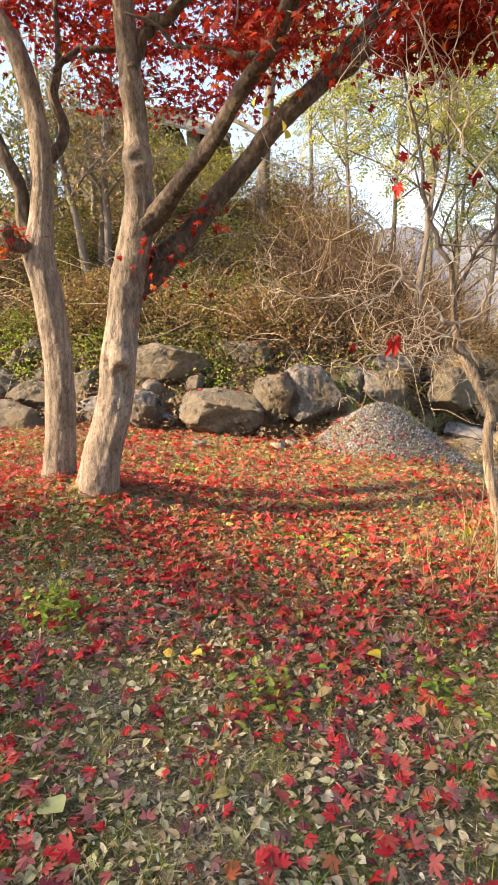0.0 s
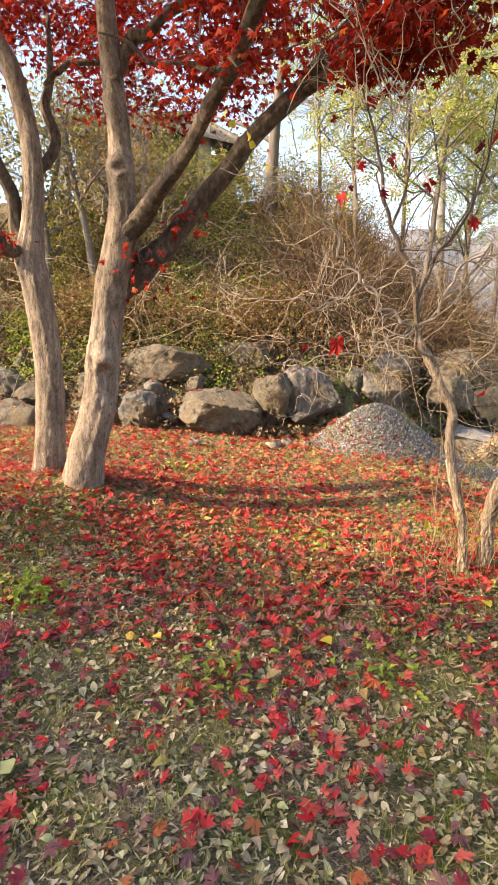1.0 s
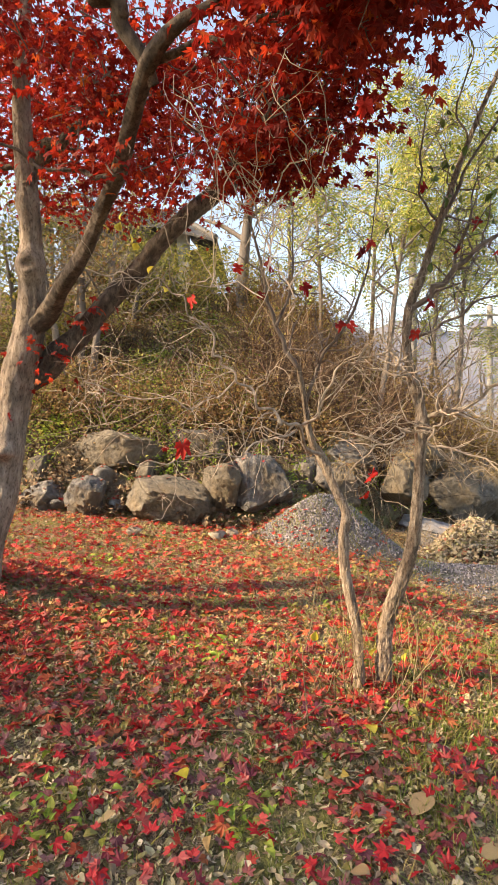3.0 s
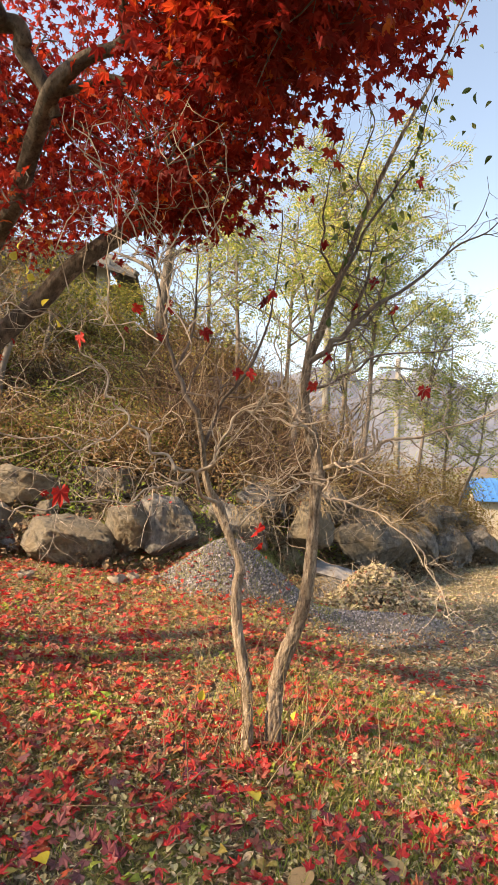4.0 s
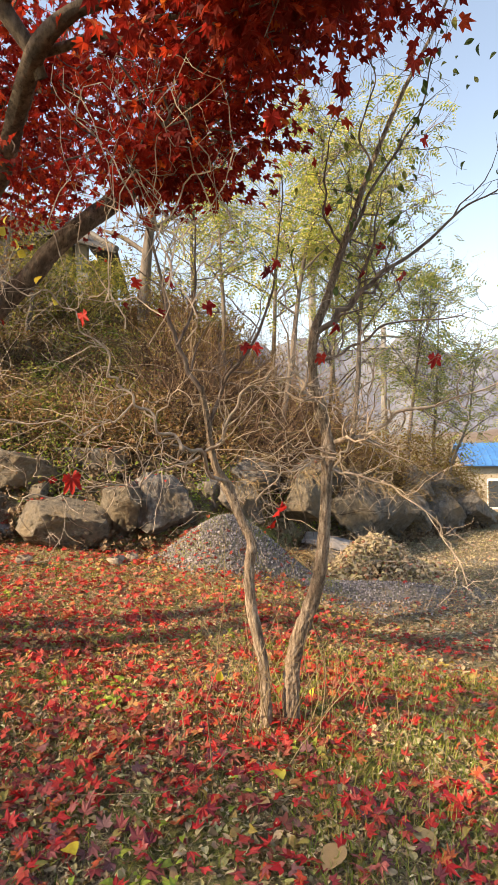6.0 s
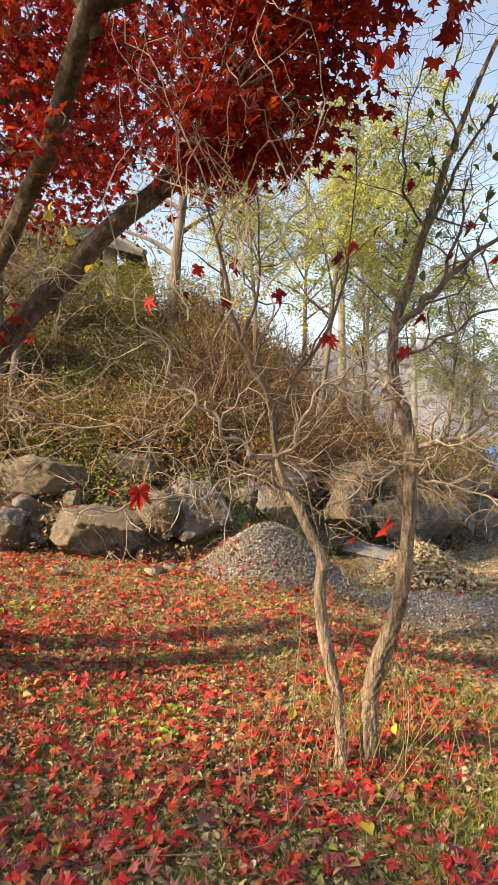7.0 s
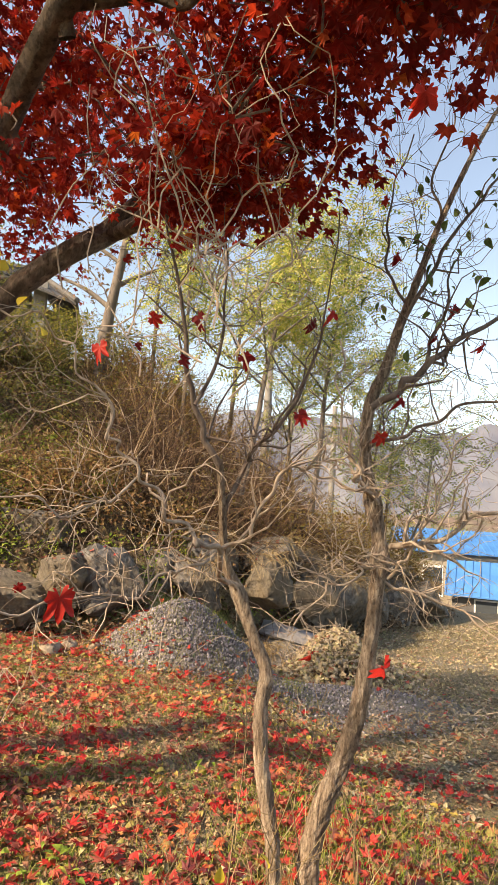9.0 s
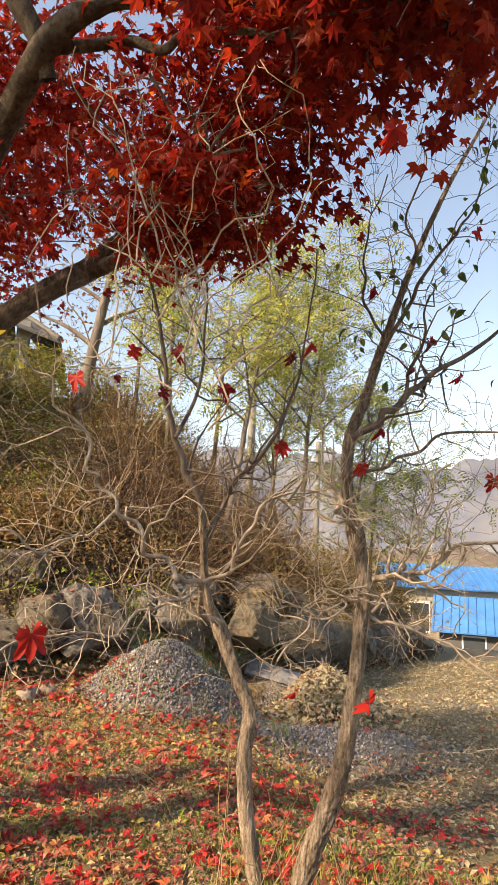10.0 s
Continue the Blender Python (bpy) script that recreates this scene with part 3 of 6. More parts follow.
def gravel_heap():
    ob = thing("gravel_heap", "heap of grey crushed gravel with fallen red leaves", "gravel heap", at=(1.40, 7.12, float(land(1.40, 7.12))))
    xs, ys = np.arange(0.2, 4.6, 0.05), np.arange(5.7, 9.3, 0.05)
    X, Y = np.meshgrid(xs, ys)
    Z = land(X, Y) + heap_height(X, Y) + rng.normal(0, 0.007, X.shape) - 0.01
    w = len(xs)
    i, j = np.meshgrid(np.arange(len(ys) - 1), np.arange(w - 1), indexing="ij")
    a = (i * w + j).ravel()
    a = a[(heap_height(X, Y).ravel()[a] > 0.004)]
    body = part("body", mesh_of("gravel_body", np.stack([X, Y, Z], -1).reshape(-1, 3), np.stack([a, a + 1, a + w + 1, a + w], -1), M_GRAVELBODY, True), ob)
    n = 16000
    px, py = rng.normal(1.9, 1.0, n), rng.normal(7.1, 0.75, n)
    keep = (heap_height(px, py) > -0.006) & (py < foot_line(px) + 0.15) & (py > 5.7) & (py < 9.2)
    px, py = px[keep], py[keep]
    pos = np.stack([px, py, land(px, py) + np.maximum(heap_height(px, py), -0.01) + 0.004], -1)
    bm = bmesh.new()
    bmesh.ops.create_cone(bm, cap_ends=False, segments=4, radius1=0.5, radius2=0.35, depth=0.5)
    bmesh.ops.contextual_create(bm, geom=[e for e in bm.edges if e.is_boundary])
    bmesh.ops.triangulate(bm, faces=bm.faces)
    V = np.array([v.co[:] for v in bm.verts]) * (1, 0.8, 0.9)
    F = np.array([[v.index for v in f.verts] for f in bm.faces])
    bm.free()
    V = V * rng.uniform(0.75, 1.2, V.shape)
    k = len(pos)
    W, G = scattered(V, F, pos, turns(*rng.uniform(0, 6.28, (3, k))), rng.uniform(0.014, 0.034, k))
    stones = part("gravel_cover", mesh_of("pebbles", W, G, M_PEBBLE), ob)
    tagged(stones, kind="stuff")
    keep_place(ob, (body, stones))


gravel_heap()


def sack():
    bm = bmesh.new()
    bmesh.ops.create_grid(bm, x_segments=24, y_segments=16, size=0.5)
    V = np.array([v.co[:] for v in bm.verts])
    F = np.array([[v.index for v in f.verts] for f in bm.faces])
    bm.free()
    u, v = V[:, 0], V[:, 1]
    edge = np.clip(1 - (np.abs(u) * 2) ** 6, 0, 1) * np.clip(1 - (np.abs(v) * 2) ** 4, 0, 1)
    wrinkle = np.array([noise.noise(Vector((a * 6, b * 4, 3.0))) for a, b in zip(u, v)])
    top = np.stack([u * 0.74, v * 0.46, edge * 0.05 + 0.04 * wrinkle * edge + 0.02], -1)
    low = np.stack([u * 0.74, v * 0.46, np.full(len(u), 0.0)], -1)
    ob = new("sack", mesh_of("sack", np.vstack([top, low]), np.vstack([F, F[:, ::-1] + len(V)]), M_SACK, True))
    x, y = 3.05, 8.45
    ob.location, ob.rotation_euler = (x, y, float(land(x, y)) + 0.33), (0.20, 0.20, -0.35)
    tagged(ob, "flattened white sack lying on the gravel heap", "sack")


sack()


def brush_heap():
    bag = Bag()
    for k in range(1500):
        u = rng.normal(0, 0.42)
        v = rng.normal(0, 0.30)
        x, y = 3.55 + u, 8.0 + v * 1.2 + 0.25 * u
        h = 0.55 * math.exp(-(u * u + v * v) / 0.30)
        P, R = crooked((x, y, float(land(x, y)) + rng.uniform(0, 1) * h + 0.01), (*rng.normal(0, 1, 2), rng.normal(0, 0.25)), rng.uniform(0.08, 0.32), 0.005, 0.002, 3, 0.3)
        P[:, 2] = np.maximum(P[:, 2], land(P[:, 0], P[:, 1]) + 0.005)
        if k % 3 == 0:
            bag.add(*tube(P, R, 3, False))
    tagged(new("brush_heap", bag.mesh("brush_heap", M_PALETWIG)), "heap of cut dry twigs beside the gravel", "brush heap", kind="stuff")
    g = np.random.default_rng(31)
    bag = Bag()
    for i in range(4):
        n = 1300
        u, v = g.normal(0, 0.40, n), g.normal(0, 0.28, n)
        x, y = 3.55 + u, 8.0 + v * 1.2 + 0.25 * u
        h = 0.48 * np.exp(-(u * u + v * v) / 0.26)
        pos = np.stack([x, y, land(x, y) + h * g.uniform(0.75, 1.0, n) + 0.012], -1)
        bag.add(*scattered(*plain_leaf(0.26 + 0.04 * i, 0.3, 0.7 * i, 3), pos, turns(g.uniform(0, 6.3, n), g.normal(0, 0.7, n), g.normal(0, 0.7, n)), g.uniform(0.05, 0.11, n)))
    tagged(new("leaf_heap", bag.mesh("leaf_heap", M_YARDBITS)), "raked heap of curled grey-tan dead leaves beside the gravel", "leaf heap", kind="stuff")


brush_heap()


# ---- maple trees ----
def kinked(rows, g, amount=0.011):
    """The same line with the small crooks that bare twigs have."""
    S = spline(rows, 3)
    S[1:-1, :3] += g.normal(0, amount, S[1:-1, :3].shape)
    return S


def maple(label, base, trunk, limbs, lumps, seed):
    tree = thing("maple_tree", label, "tree", "maple trees", base)
    made = [part("trunk", limb_mesh("maple_trunk", [(*r[:3], r[3] * 0.87) for r in trunk], M_BARK, 56, 18, 0.050, lumps, seed, 0.22, 0.03), tree)]
    for i, rows in enumerate(limbs):
        g = np.random.default_rng(int(seed * 10) + i)
        rows = [(r[0] + g.normal(0, 0.018), r[1] + g.normal(0, 0.018), r[2] + g.normal(0, 0.018), r[3] * (0.72 if r[3] > 0.04 else 0.60)) for r in rows]
        made.append(part("branch", limb_mesh("maple_branch", rows if i < 2 else kinked(rows, g, 0.018), M_LIMB_SHADED, 30 if i < 2 else 16, 10, 0.085, (), seed + 3 + i, 0.0, 0.08), tree))
    keep_place(tree, made)
    return tree


right_trunk = [
    (-1.00, 3.85, 0.34, 0.20), (-0.965, 3.85, 0.56, 0.150), (-0.925, 3.85, 0.77, 0.130), (-0.865, 3.87, 0.98, 0.128), (-0.825, 3.88, 1.16, 0.124),
    (-0.805, 3.88, 1.34, 0.118), (-0.752, 3.88, 1.66, 0.112), (-0.685, 3.87, 1.98, 0.112), (-0.64, 3.85, 2.20, 0.100), (-0.625, 3.84, 2.45, 0.086),
    (-0.62, 3.80, 2.74, 0.078), (-0.65, 3.78, 3.15, 0.072), (-0.64, 3.7, 3.6, 0.055), (-0.55, 3.6, 4.2, 0.03),
]
right_limb_1 = [
    (-0.76, 3.90, 1.62, 0.06), (-0.70, 3.91, 1.77, 0.100), (-0.60, 3.95, 1.87, 0.118), (-0.47, 3.97, 2.0, 0.102), (-0.35, 3.97, 2.11, 0.090),
    (-0.16, 4.0, 2.36, 0.082), (0.03, 3.98, 2.55, 0.080), (0.18, 3.96, 2.67, 0.076), (0.36, 3.96, 2.86, 0.078), (0.49, 3.95, 2.98, 0.082),
    (0.63, 3.92, 3.10, 0.070), (0.80, 3.85, 3.25, 0.060), (0.98, 3.65, 3.42, 0.045), (1.2, 3.3, 3.6, 0.028), (1.5, 2.9, 3.75, 0.014),
]
right_limb_2 = [
    (-0.70, 3.87, 1.93, 0.05), (-0.65, 3.86, 2.08, 0.085), (-0.51, 3.80, 2.19, 0.085), (-0.32, 3.57, 2.30, 0.062), (-0.16, 3.40, 2.46, 0.058),
    (0.02, 3.15, 2.62, 0.055), (0.15, 2.97, 2.70, 0.055), (0.27, 2.8, 2.81, 0.052), (0.42, 2.55, 2.93, 0.046), (0.54, 2.48, 3.01, 0.04), (0.65, 2.42, 3.08, 0.034),
    (0.67, 2.30, 3.15, 0.026), (0.72, 1.9, 3.35, 0.014),
]
right_limb_3 = [
    (0.46, 3.95, 2.95, 0.055), (0.62, 3.75, 2.98, 0.050), (0.80, 3.55, 3.05, 0.038), (1.05, 3.2, 3.12, 0.024), (1.3, 2.8, 3.2, 0.012),
]
right_limb_4 = [
    (-0.65, 3.79, 2.94, 0.045), (-0.57, 3.77, 3.15, 0.047), (-0.46, 3.74, 3.25, 0.046), (-0.16, 3.68, 3.38, 0.043), (0.07, 3.60, 3.43, 0.038), (0.33, 3.48, 3.42, 0.024), (0.62, 3.3, 3.5, 0.01),
]
right_limb_5 = [
    (0.38, 2.62, 2.89, 0.040), (0.33, 2.50, 3.07, 0.046), (0.19, 2.42, 3.13, 0.042), (0.12, 2.28, 3.20, 0.032), (-0.05, 2.05, 3.34, 0.016),
]
right_limb_6 = [
    (0.40, 2.58, 2.92, 0.030), (0.7, 2.5, 2.98, 0.022), (1.05, 2.35, 3.02, 0.013), (1.4, 2.3, 3.1, 0.007),
]
right_limb_7 = [
    (0.10, 3.02, 2.67, 0.025), (-0.15, 3.05, 2.76, 0.018), (-0.5, 3.0, 2.88, 0.01),
]
right_knots = [
    ((-0.79, 3.77, 1.35), 0.10, 0.045, 0.0), ((-0.75, 3.73, 1.33), 0.05, 0.055, 0.0), ((-0.835, 3.76, 1.33), 0.028, -0.030, 0.0),
    ((-0.79, 3.74, 1.255), 0.03, -0.022, 0.0), ((-0.61, 3.755, 2.49), 0.075, 0.085, 0.8), ((-0.60, 3.74, 2.41), 0.05, 0.025),
    ((-0.66, 3.74, 2.87), 0.05, 0.02), ((-0.72, 3.77, 1.85), 0.12, 0.02), ((-0.95, 3.74, 0.75), 0.12, 0.02), ((-0.80, 3.76, 1.02), 0.10, 0.02),
]
right_maple = maple("grey-barked maple with a knotted leaning trunk and crimson crown", (-0.98, 3.85, 0.40),
    right_trunk, [right_limb_1, right_limb_2, right_limb_3, right_limb_4, right_limb_5, right_limb_6, right_limb_7], right_knots, 1.0)
left_trunk = [
    (-1.33, 4.15, 0.30, 0.17), (-1.32, 4.15, 0.53, 0.128), (-1.29, 4.15, 0.89, 0.112), (-1.28, 4.15, 1.35, 0.110), (-1.32, 4.15, 1.79, 0.112),
    (-1.36, 4.15, 2.05, 0.115), (-1.33, 4.15, 2.30, 0.082), (-1.31, 4.15, 2.58, 0.074), (-1.32, 4.15, 2.88, 0.072), (-1.42, 4.15, 3.29, 0.068),
    (-1.52, 4.15, 3.48, 0.06), (-1.8, 4.2, 4.0, 0.04),
]
left_limb_1 = [
    (-1.35, 4.15, 2.02, 0.075), (-1.42, 4.13, 2.24, 0.070), (-1.46, 4.12, 2.44, 0.062), (-1.51, 4.12, 2.61, 0.058), (-1.57, 4.12, 2.82, 0.052),
    (-1.75, 4.1, 3.3, 0.035),
]
left_limb_2 = [
    (-1.32, 4.2, 2.60, 0.05), (-1.25, 4.28, 2.76, 0.052), (-1.19, 4.30, 2.90, 0.050), (-1.23, 4.30, 3.08, 0.046), (-1.22, 4.30, 3.29, 0.038),
    (-1.2, 4.35, 3.7, 0.02),
]
left_limb_3 = [
    (-1.23, 4.30, 3.22, 0.034), (-1.07, 4.32, 3.33, 0.036), (-0.86, 4.34, 3.40, 0.032), (-0.5, 4.4, 3.5, 0.018),
]
left_limb_4 = [
    (-1.38, 4.12, 2.02, 0.06), (-1.46, 4.02, 2.10, 0.055), (-1.52, 3.96, 2.13, 0.045),
]
left_knots = [
    ((-1.42, 4.05, 2.02), 0.06, 0.02), ((-1.46, 4.06, 2.40), 0.05, 0.025),
]
left_maple = maple("pale grey maple with a straight forked trunk and crimson crown", (-1.32, 4.15, 0.42),
    left_trunk, [left_limb_1, left_limb_2, left_limb_3, left_limb_4], left_knots, 5.0)


def crown_floor(x, y):
    """The underside of the crimson crown."""
    z = 2.58 + 0.46 * np.clip(y - 2.8, 0, 3) + 0.10 * np.clip(2.8 - y, 0, 2)
    z = z + np.minimum(3.2 * np.clip(x + 0.6 * np.clip(2.75 - y, 0, 2) - 0.3 * np.clip(y - 2.75, 0, 1) - 1.08, 0, 2) ** 1.5, 0.72) + 0.12 * np.clip(0.1 - x, 0, 3)
    return z


def crown_sprays(n, x0, x1, y0, y1, depth, gen):
    """Centres of leaf sprays in a ragged sheet with gaps."""
    out = []
    while len(out) < n:
        x, y = gen.uniform(x0, x1), gen.uniform(y0, y1)
        u = gen.uniform(0, 1) ** 1.5
        z = float(crown_floor(x, y)) + depth * u
        if 2.9 < y < 4.7 and z < 2.42 + 0.95 * (x + 0.35):
            continue
        if noise.noise(Vector((x * 2.3, y * 2.3, z * 2.6))) < -0.03 - 0.12 * u:
            continue
        out.append((x, y, z))
    return np.array(out)


def spray_leaves(C, per, spread, gen):
    """Leaf places, turns and sizes round the spray centres."""
    k = len(C) * per
    c = np.repeat(C, per, axis=0)
    off = gen.normal(0, 1, (k, 3)) * (spread, spread, spread * 0.38)
    pos = c + off
    pos[:, 2] -= 0.25 * (off[:, 0] ** 2 + off[:, 1] ** 2) / spread * 0.6
    yaw = np.arctan2(off[:, 1], off[:, 0]) - np.pi / 2 + gen.normal(0, 0.6, k)
    return pos, turns(yaw, gen.normal(0, 0.45, k), gen.normal(-0.55, 0.45, k)), gen.uniform(0.058, 0.092, k)


LEAF_FINE = [maple_leaf(True, 0.28, s) for s in range(5)]
LEAF_FAR = [maple_leaf(False, 0.30, s) for s in range(4)]


def crown(tree, C, per, spread, nearest, gen, leaves=LEAF_FAR):
    pos, rot, size = spray_leaves(C, per, spread, gen)
    order = np.argsort(pos[:, 1] * 1.0 + np.abs(pos[:, 0] - 0.9) * 0.6 + 0.8 * pos[:, 2])
    few, many = order[:nearest], order[nearest:]
    made = []
    meshes = [mesh_of("maple_leaf", V, F, M_CROWN) for V, F in LEAF_FINE] if nearest else []
    for i in few:
        ob = part("leaf", meshes[i % len(meshes)], tree)
        m = Matrix(rot[i].tolist()).to_4x4()
        ob.matrix_basis = Matrix.Translation(pos[i]) @ m @ Matrix.Scale(size[i], 4)
        made.append(ob)
    bag = Bag()
    for k, (V, F) in enumerate(leaves):
        s = many[k::len(leaves)]
        bag.add(*scattered(V, F, pos[s], rot[s], size[s]))
    foliage = part("crown", bag.mesh("maple_crown", M_CROWN_MANY), tree, "mass of small crimson lobed leaves")
    tagged(foliage, kind="stuff")
    twigs = Bag()
    for c in C[::2]:
        start = c + gen.normal(0, 0.13, 3) * (1, 1, 0.3) + (-0.04, 0.05, 0.08)
        P = spline(np.vstack([start, (start + c) / 2 + gen.normal(0, 0.03, 3), c, c + gen.normal(0, 0.07, 3)]), 2)
        twigs.add(*tube(P, np.linspace(0.005, 0.0015, len(P)), 4, False))
    tw = part("twig_tangle", twigs.mesh("maple_twigs", M_DARKTWIG), tree)
    tagged(tw, kind="stuff")
    keep_place(tree, made + [foliage, tw])


g1 = np.random.default_rng(21)
C = np.vstack([crown_sprays(620, 0.72, 1.85, 1.75, 2.9, 0.75, g1), crown_sprays(240, -0.95, 1.8, 2.75, 3.5, 0.75, g1), crown_sprays(260, -1.0, 1.6, 3.4, 5.0, 0.9, g1), crown_sprays(110, -1.4, 0.1, 4.9, 6.0, 0.8, g1) - np.array((0, 0, 0.42)),
               np.array([(-0.30, 3.85, 2.20), (-0.25, 3.9, 2.24), (-0.50, 3.85, 1.95), (-0.55, 3.8, 1.98), (-0.42, 3.86, 1.82)])])
# High and left-hand sprays, largely out of view, added to shade limbs and lower crown.
high = g1.uniform((-2.2, 1.2, 3.5), (2.0, 5.0, 5.6), (450, 3))
high = high[high[:, 2] > np.maximum(crown_floor(high[:, 0], high[:, 1]) + 0.5, 3.05 + 0.72 * (-0.7 - high[:, 0]))]
shade = g1.uniform((-3.4, 1.4, 3.7), (-0.3, 3.9, 4.8), (400, 3))
over = g1.uniform((0.95, 1.6, 2.76), (1.47, 2.22, 3.3), (300, 3))
thick = crown_sprays(210, -1.7, 0.5, 2.7, 4.7, 1.2, g1) + np.array((0, 0, 0.35))
C = np.vstack([C, high, shade, over, thick])
bare = (C[:, 0] - 0.3) / (C[:, 1] - 0.05)
C = C[~((bare > -0.47) & (bare < -0.13) & (C[:, 1] < 4.0) & (C[:, 2] > 2.4) & (C[:, 2] < 1.3 + 0.66 * C[:, 1]))]
crown(right_maple, C, 12, 0.105, 280, g1)
C = np.vstack([crown_sprays(520, -3.6, -0.7, 4.25, 5.6, 1.1, g1), np.array([(-1.52, 3.92, 2.14), (-1.56, 3.9, 2.06), (-1.5, 3.93, 2.2)])])
crown(left_maple, C, 12, 0.115, 0, g1)


def shade_maple():
    """An unseen neighbouring maple, added so its crown shades the near ground."""
    tree = maple("unseen tall maple added to shade the near ground, dense crimson crown", (-9.2, -1.6, 0.1), [(-9.2, -1.6, 0.0, 0.28), (-9.2, -1.6, 1.2, 0.21), (-9.1, -1.5, 2.8, 0.18), (-8.9, -1.5, 4.4, 0.12), (-8.8, -1.5, 5.6, 0.04)],
        [[(-9.0, -1.5, 3.4, 0.10), (-7.8, -1.2, 4.6, 0.07), (-6.2, -1.6, 5.3, 0.03)], [(-9.1, -1.5, 3.2, 0.10), (-9.8, -0.6, 4.5, 0.07), (-10.6, 0.6, 5.3, 0.03)]], (), 9.0)
    g = np.random.default_rng(5)
    out = []
    while len(out) < 2300:
        x, y, z = g.uniform(-10.6, -5.4), g.uniform(-3.4, 2.6), g.uniform(5.0, 5.7)
        if y < 3.43 - 0.44 * (x + 1.45 * (z - 0.15)) - 0.48 * (z - 0.15) + g.normal(0, 0.09):
            out.append((x, y, z))
    # Sparse sprays past the shadow edge dapple the sunlit ground.
    while len(out) < 2370:
        x, y, z = g.uniform(-10.6, -5.4), g.uniform(-1.0, 4.4), g.uniform(5.0, 5.7)
        edge = 3.43 - 0.44 * (x + 1.45 * (z - 0.15)) - 0.48 * (z - 0.15)
        if edge < y < edge + 2.2:
            out.append((x, y, z))
    crown(tree, np.array(out), 6, 0.17, 0, g, [plain_leaf(0.5, 0.15, 0.5, 2)])


shade_maple()


# ---- the two bare young stems ----
def grow_twigs(bag, line, radii, gen, count, length, level, lo=0.15, up=0.1, flat=1.0, n=6):
    """Side twigs along a line, and twigs on those."""
    for _ in range(count):
        u = gen.uniform(lo, 1.0) * (len(line) - 1)
        i = min(int(u), len(line) - 2)
        p = line[i] + (line[i + 1] - line[i]) * (u - i)
        t = line[i + 1] - line[i]
        t = t / (np.linalg.norm(t) + 1e-9)
        w = gen.normal(0, 1, 3) * (1, flat, 1)
        w = w - t * (w @ t)
        w = w / (np.linalg.norm(w) + 1e-9) + t * gen.uniform(0.2, 1.0)
        r = max(0.0011, radii[i] * gen.uniform(0.25, 0.5))
        P, R = crooked(p, w, length * gen.uniform(0.5, 1.3), r, 0.0009, n, 0.42, up, gen)
        bag.add(*tube(P, R, 4 if r > 0.003 else 3, False))
        if level > 1:
            grow_twigs(bag, P, R, gen, gen.integers(2, 5), length * 0.5, level - 1, 0.2, up * 0.5, flat, max(3, n - 2))


def young_stem(label, base, trunk, dark_limbs, pale_limbs, seed, twig_count, lumps=()):
    g = np.random.default_rng(seed)
    tree = thing("young_tree", label, "young tree", "young bare trees", base)
    made = [part("trunk", limb_mesh("young_trunk", [(*r[:3], r[3] * 0.66) for r in trunk], M_STEM, 34, 30, 0.085, lumps, seed, 0.0, 0.28), tree)]
    dark, pale = Bag(), Bag()
    for rows in dark_limbs:
        rows = kinked(rows, g, 0.008)
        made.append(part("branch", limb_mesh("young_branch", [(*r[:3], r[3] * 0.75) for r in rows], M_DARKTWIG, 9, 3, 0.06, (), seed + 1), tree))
        S = spline(rows, 2)
        grow_twigs(dark, S[:, :3], S[:, 3], g, twig_count, 0.38, 2, 0.1, 0.10)
    # These branches take the pale twig material: sunlight put into their colour.
    for rows in pale_limbs:
        rows = kinked(rows, g, 0.015)
        made.append(part("branch", limb_mesh("pale_branch", [(*r[:3], r[3] * 0.60) for r in rows], M_PALETWIG, 7, 3, 0.06, (), seed + 2), tree, "bare branch, sunlight put into its pale colour"))
        S = spline(rows, 2)
        grow_twigs(pale, S[:, :3], S[:, 3], g, twig_count + 5, 0.30, 2, 0.1, 0.03)
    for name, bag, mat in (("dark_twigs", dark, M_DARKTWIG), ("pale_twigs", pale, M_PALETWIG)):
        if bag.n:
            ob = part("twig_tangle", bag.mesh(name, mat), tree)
            tagged(ob, kind="stuff")
            made.append(ob)
    keep_place(tree, made)
    return tree


slender_trunk = [
    (1.31, 3.13, 0.12, 0.048), (1.31, 3.13, 0.30, 0.036), (1.30, 3.15, 0.48, 0.034), (1.25, 3.16, 0.72, 0.033), (1.24, 3.18, 0.91, 0.034),
    (1.255, 3.2, 1.03, 0.033), (1.20, 3.22, 1.16, 0.032), (1.14, 3.25, 1.31, 0.034), (1.09, 3.22, 1.39, 0.026), (1.06, 3.2, 1.50, 0.022),
    (1.04, 3.16, 1.63, 0.019), (1.01, 3.12, 1.78, 0.018),
]
slender_dark_limb_1 = [
    (1.01, 3.12, 1.76, 0.016), (0.93, 3.1, 1.89, 0.015), (0.87, 3.06, 2.09, 0.012), (0.80, 3.0, 2.37, 0.008), (0.73, 2.95, 2.60, 0.005),
    (0.74, 2.9, 2.85, 0.002),
]
slender_dark_limb_2 = [
    (1.05, 3.18, 1.58, 0.013), (1.12, 3.12, 1.80, 0.012), (1.24, 3.08, 1.95, 0.010), (1.33, 3.06, 2.15, 0.008), (1.36, 3.05, 2.45, 0.004),
    (1.38, 3.0, 2.75, 0.002),
]
slender_dark_limb_3 = [
    (0.90, 3.08, 1.96, 0.010), (0.98, 3.1, 2.2, 0.008), (0.98, 3.12, 2.45, 0.005), (0.95, 3.1, 2.75, 0.002),
]
